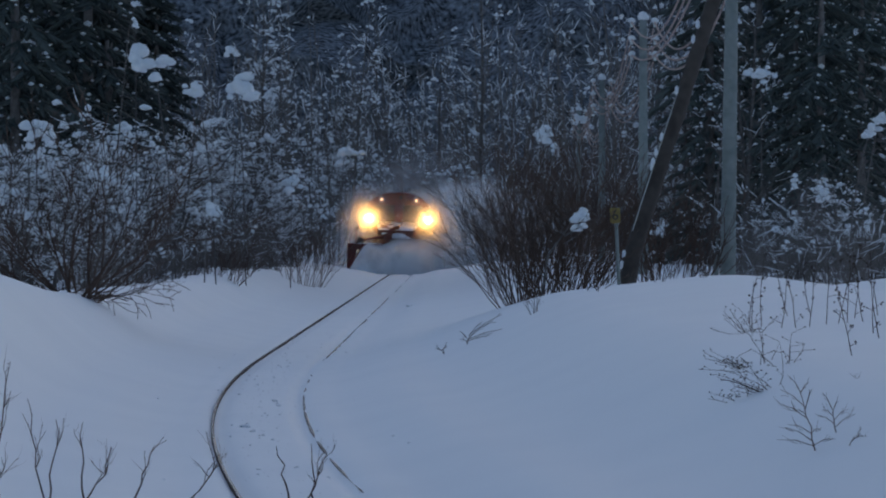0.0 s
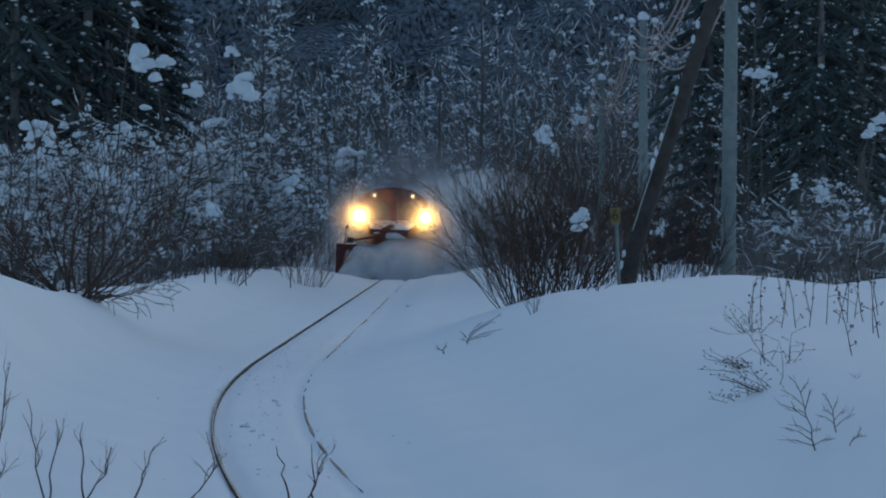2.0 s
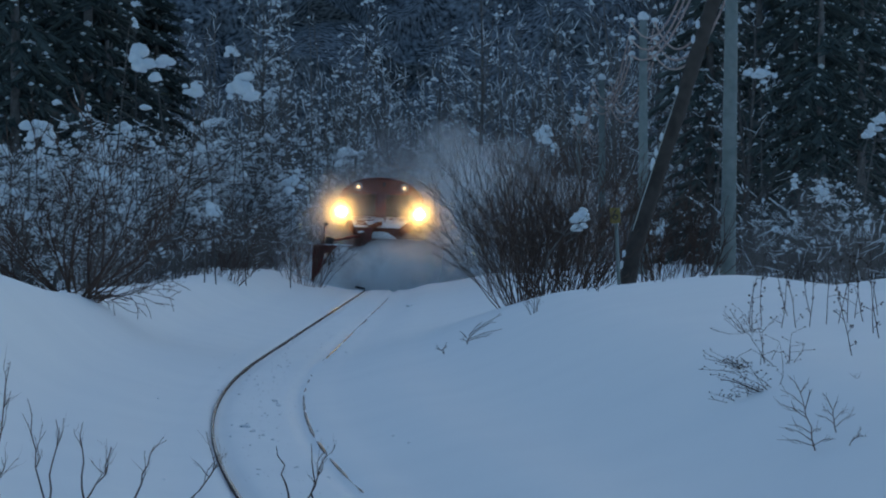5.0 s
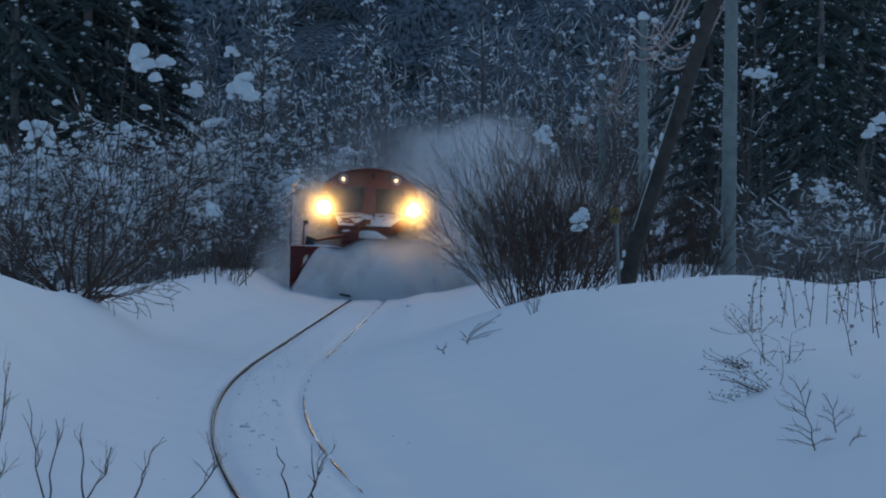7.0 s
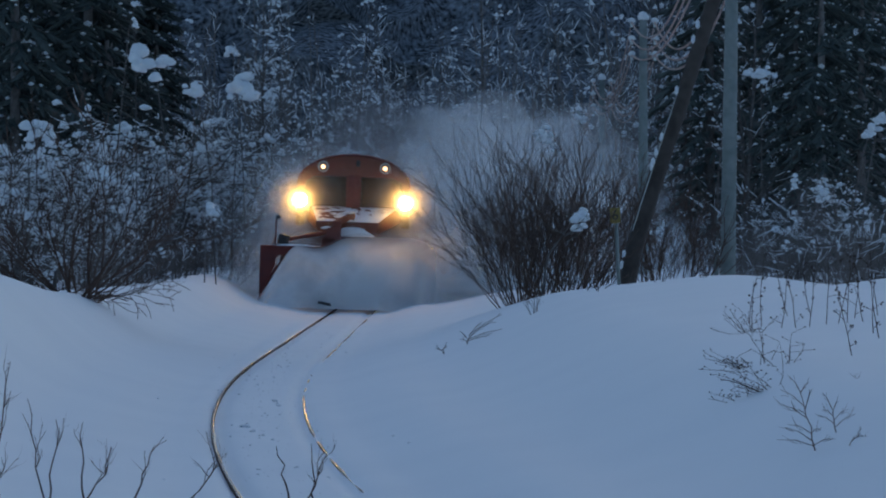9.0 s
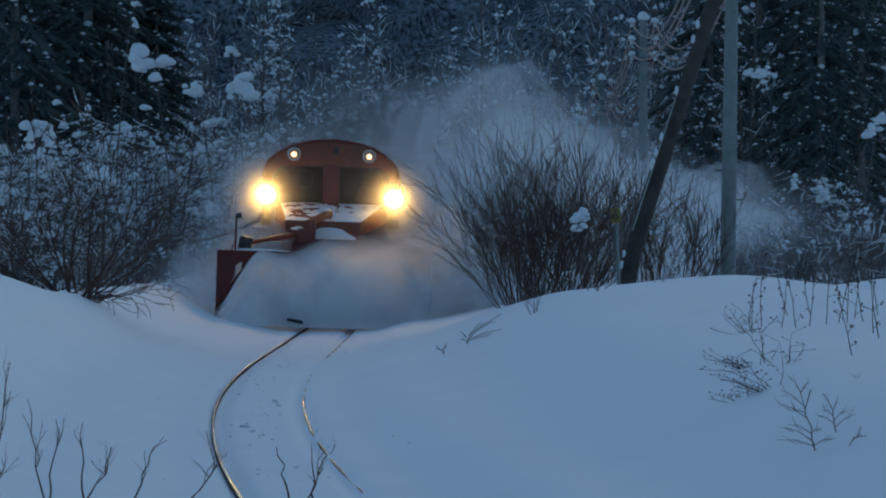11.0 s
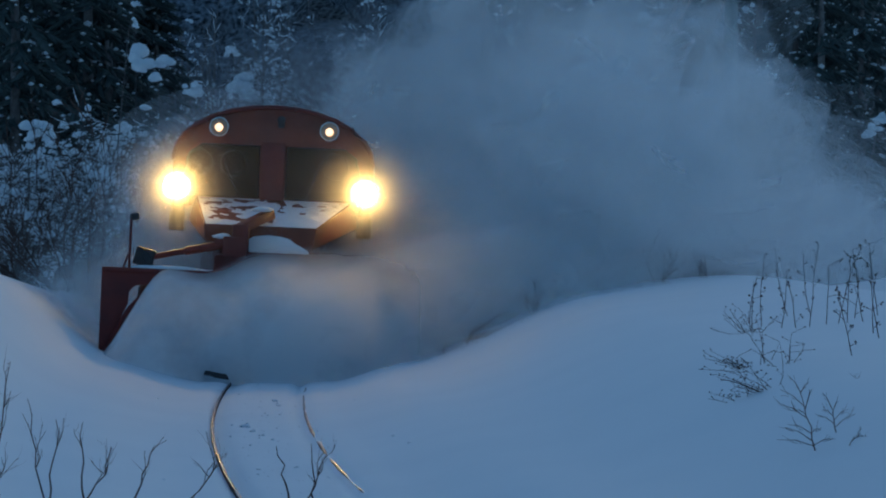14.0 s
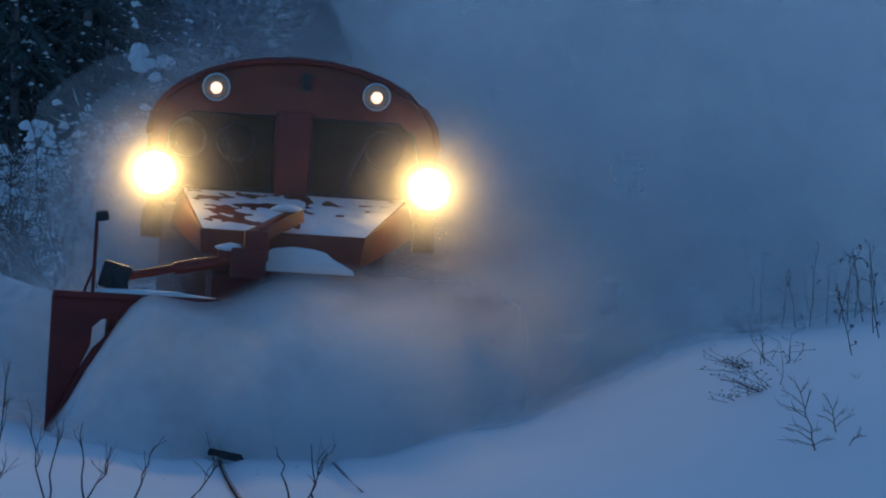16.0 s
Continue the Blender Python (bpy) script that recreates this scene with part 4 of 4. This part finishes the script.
    rod = part("marker_rod", finish("marker_rod", bm, DARKRED), e)
    bm = bmesh.new()
    box(bm, (0.13, 0.1, 0.1), pose(-1.83, -2.2, 2.23, 0, -10, 0))
    part("rod_head", finish("rod_head", bm, BLACK, 0.03), rod)
    # main mouldboard and right wing
    part("mouldboard", finish("mouldboard", sheet(lambda u, v: Vector((-1.75 + 3.4 * u, -2.1 - 0.35 * math.sin(math.pi * u) + 0.5 * v * v - 0.45 * (1 - v) ** 2, 0.08 + 1.35 * v)), 16, 8, 0.04), DARKRED), e, "curved plough mouldboard")
    part("right_wing", finish("right_wing", sheet(lambda u, v: Vector((1.6 + 1.3 * u, -2.0 + 2.6 * u - 0.3 * (1 - v) ** 2, 0.35 + 1.3 * v)), 8, 6, 0.04), DARKRED), e, "swept-back side wing")
    bm = bmesh.new()
    prism(bm, [(-0.75, 0.0), (-0.35, 0.02), (-0.4, 0.1), (-0.7, 0.14)], -3.1, -2.3)
    part("rail_scraper", finish("rail_scraper", bm, BLACK, 0.02), e)
    # running gear
    for y in (1.2, 3.6, 8.0, 10.2, 13.4, 15.6):
        for side in (-1, 1):
            bm = bmesh.new()
            cyl(bm, (0.5 * side, y, 0.43), (0.63 * side, y, 0.43), 0.43, None, 28)
            cyl(bm, (0.45 * side, y, 0.43), (0.5 * side, y, 0.43), 0.46, None, 28)
            part("wheel", finish("wheel", bm, RUST, 0.008), e)
    return e


ENGINE = build_engine()


# ---- flying snow, and shells for the headlight bloom ----
def puff_mesh(name, seed, radius, shells, material, stretch=(1, 1, 1), rough=0.5, strength=None):
    v, f, w = [], [], []
    for k, r in enumerate(shells):
        bm = bmesh.new()
        bmesh.ops.create_icosphere(bm, subdivisions=4 if len(shells) < 2 else 3, radius=1)
        base = len(v)
        for q in bm.verts:
            p = q.co
            n = noise.fractal(p * 1.3 + Vector((seed * 3.1, k * 0.5, 0)), 1.0, 2.2, 4)
            h = radius * r * (1 + rough * n)
            v.append((p.x * h * stretch[0], p.y * h * stretch[1], p.z * h * stretch[2]))
            w.append(strength[k] if strength else 1.0)
        f += [tuple(base + q.index for q in fc.verts) for fc in bm.faces]
        bm.free()
    return dense(mesh(name, v, f, material), w)


def build_spray():
    """The bow wave of snow that rolls off the plough."""
    def wave(u, v, k):
        x = -2.3 + 6.6 * u
        y = -3.1 + 0.25 * k + 3.2 * max(0, u - 0.5) ** 1.2 + 1.0 * v
        h = (1.86 - 0.1 * k) * (0.1 + 0.74 * ramp(-0.015, 0.15, u) + 0.2 * ramp(0.2, 0.38, u)) * (1 + 0.4 * ramp(0.45, 1, u))
        n = noise.fractal(Vector((u * 3, v * 2.2, k * 5)), 1.0, 2.1, 4) * 0.16
        return Vector((x + n * 0.5, y - n - 0.25 * math.sin(3.1 * v), -0.05 + h * math.sin(v * 1.75) + n * v))
    ob = new("bow_spray")
    for k in range(3):
        v, f, w = [], [], []
        nu, nv = 60, 26
        for j in range(nv + 1):
            for i in range(nu + 1):
                v.append(wave(i / nu, j / nv, k))
                w.append(ramp(0, 0.05, i / nu) * ramp(0.86, 0.35, i / nu) * ramp(0.98, 0.34 + 0.3 * ramp(0.3, 0.1, i / nu), j / nv))
        for j in range(nv):
            for i in range(nu):
                q = j * (nu + 1) + i
                f.append((q, q + 1, q + nu + 2, q + nu + 1))
        part("spray_sheet", dense(mesh("spray_sheet", v, f, VEIL), w), ob)
    rng = random.Random(2)
    for i in range(1, 9):
        u = (i + 0.5) / 9
        me = puff_mesh("plume", 40 + i, 0.9 + 0.7 * u, (1.0, 0.8, 0.6), CLOUD, (1.2, 1.2, 0.85), 0.7, (0.22, 0.7, 1.0))
        part("plume", me, ob, m=pose(1.6 + 3.6 * u + rng.uniform(-0.3, 0.3), -1.4 + 5 * u, 0.6 + 1.9 * u + rng.uniform(-0.3, 0.3), 0, 0, rng.uniform(0, 360)))
    for x, y, z, r in ((-2.7, -1.6, 0.3, 0.55), (-2.9, -0.4, 0.5, 0.8), (-2.5, 1.2, 0.8, 1.0), (-2.9, 3.0, 0.7, 1.2), (-1.9, -0.9, 1.1, 0.8), (-1.7, 0.4, 1.5, 0.9), (-2.3, 2.0, 1.5, 1.2), (1.7, -0.6, 1.3, 0.8), (0.9, -1.9, 1.0, 0.7), (2.2, -2.0, 0.7, 0.9), (3.2, -1.4, 1.0, 1.1), (4.2, -0.5, 1.2, 1.2), (2.9, -0.6, 1.7, 1.0)):
        part("plume", puff_mesh("plume", x + y, r, (1.0, 0.8, 0.6), CLOUD, (1.0, 1.3, 0.9), 0.7, (0.12, 0.32, 0.5)), ob, m=pose(x, y, z))
    # mist before the cab, added also to lift its darks with lamp glow
    part("veil", puff_mesh("veil", 90, 1.0, (1.0, 0.85, 0.7), CLOUD, (2.1, 1.0, 1.5), 0.5, (0.035, 0.04, 0.04)), ob, m=pose(0, -1.3, 2.4))
    return tagged(ob, "wave of powder snow curling off the plough blade", "snow spray", kind="stuff")


SPRAY = build_spray()


def build_halo():
    """Added thin shells round the lamps that imitate lens bloom; the lamps light them."""
    ob = new("lamp_halo")
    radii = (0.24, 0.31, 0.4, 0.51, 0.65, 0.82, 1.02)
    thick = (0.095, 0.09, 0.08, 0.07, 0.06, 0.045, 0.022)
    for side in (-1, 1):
        part("bloom_shell", puff_mesh("bloom_shell", 60 + side, 1.0, radii, BLOOM, (1, 1, 1), 0.1, thick), ob, m=pose(1.375 * side, -0.15, 2.7))
    return tagged(ob, "thin white shells lit by the headlights to imitate lens bloom", "snow haze", kind="stuff")


HALO = build_halo()


def build_wide_halo():
    """Wider added shells for distant lens bloom; they fall behind as the engine nears."""
    ob = new("wide_lamp_halo")
    for side in (-1, 1):
        part("bloom_shell", puff_mesh("bloom_shell", 64 + side, 1.0, (0.36, 0.5, 0.68, 0.92, 1.25, 1.65), BLOOM, (1, 0.8, 1), 0.12, (0.26, 0.25, 0.22, 0.18, 0.13, 0.08)), ob, m=pose(1.375 * side, -0.2, 2.6))
    return tagged(ob, "wide thin shells lit by the headlights to imitate distant lens bloom", "snow haze", kind="stuff")


WIDE_HALO = build_wide_halo()


def build_exhaust():
    """Grey fumes and fine snow dragged along over the roof."""
    rng = random.Random(17)
    ob = new("exhaust_haze")
    for i in range(11):
        r = 0.9 + 0.12 * i
        me = puff_mesh("fume", 120 + i, r, (1.0, 0.8, 0.58), FUME, (1.3, 1.5, 0.9), 0.7, (0.1, 0.17, 0.24))
        part("fume", me, ob, m=pose(rng.uniform(-0.9, 1.2) + 0.1 * i, 6 + 2.1 * i, 3.5 + 0.14 * i + rng.uniform(-0.3, 0.4), 0, 0, rng.uniform(0, 360)))
    return tagged(ob, "grey exhaust fumes and fine snow trailing over the roof", "exhaust haze", kind="stuff")


EXHAUST = build_exhaust()
CLOUDS = [puff_mesh("snow_cloud", i, (1.5, 1.9, 2.2, 1.7, 2.5, 2.0)[i], (1.0, 0.84, 0.66), CLOUD, (1.15, 1.1, 0.85), 0.65, (0.22, 0.6, 0.95)) for i in range(6)]
PUFFS = []
for i in range(215):
    ob = new("snow_cloud", CLOUDS[(i * 5 + i // 6) % 6])
    PUFFS.append(tagged(ob, "billowing cloud of blown powder snow", "snow cloud", group="powder clouds behind the plough", kind="stuff"))


def motions():
    times = [0.5 * i for i in range(33)]
    rows = [(t, engine_pose(t)) for t in times]
    for ob in (ENGINE, SPRAY, HALO, EXHAUST):
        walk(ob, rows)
    # the wide bloom shells drop back, so the glow narrows as the engine nears
    walk(WIDE_HALO, [(t, engine_pose(t) @ pose(0, 0.0016 * t ** 3, 0)) for t in times])
    # snow lies under the surface until the blade reaches it, is flung aside, hangs and settles
    rng = random.Random(8)
    for i, ob in enumerate(PUFFS):
        w = i / len(PUFFS)
        start = -3.2 + 19.0 * (1 - (1 - w) ** 1.0 if w < 0.45 else 0.45 + 0.55 * ((w - 0.45) / 0.55) ** 0.8)
        d = 171.9 - 8.42 * start
        x0 = track_x(d) + 2.1 + 0.5 * ramp(12, 14, start)
        thrown = 0.3 + 0.7 * ramp(-2, 9.5, start)
        high = 2.3 + 1.2 * ramp(12, 13.5, start)
        fast = ramp(12.3, 13.4, start)
        far, up = 0.8 + (5.0 + 4.2 * thrown + 5.0 * fast) * rng.random() ** 1.1, rng.uniform(0.9, 2.2 + high * thrown)
        up *= 1 - 0.6 * ramp(0.5, 1.0, far / 7) * ramp(12.4, 11.2, start)
        spin, ahead = rng.uniform(0, 360), rng.uniform(0.5, 2.5)
        plan = [(0.0, 0.0, 0.0, -3.6), (0.08, 0.06, 0.0, -1.2), (0.26, 0.13, 0.5, 0.4), (0.65, 0.27, 0.85, 0.8), (1.4, 0.52, 1.0, 1.0), (3.0, 0.95, 1.05, 0.95), (6.0, 1.25, 1.05, 0.6), (12.0, 1.45, 1.05, 0.2), (30.0, 1.6, 1.05, -0.2)]

        def at(t):
            a = max(0.0, t - start)
            k = max(j for j in range(len(plan) - 1) if plan[j][0] <= a)
            p, q = plan[k], plan[k + 1]
            w = (a - p[0]) / (q[0] - p[0])
            ex, ey, ez = (p[c] + (q[c] - p[c]) * w for c in (1, 2, 3))
            z = ez if ez < 0 else ez * up
            return pose(x0 + far * ex, d - 1.0 - 0.6 * ahead * ey, z + 0.2, 20 * ex, 0, spin + 30 * ex)

        marks = sorted({0.0, 16.0, *(round(start + p[0], 3) for p in plan if 0 < start + p[0] < 16)})
        walk(ob, [(t, at(t)) for t in marks])


motions()
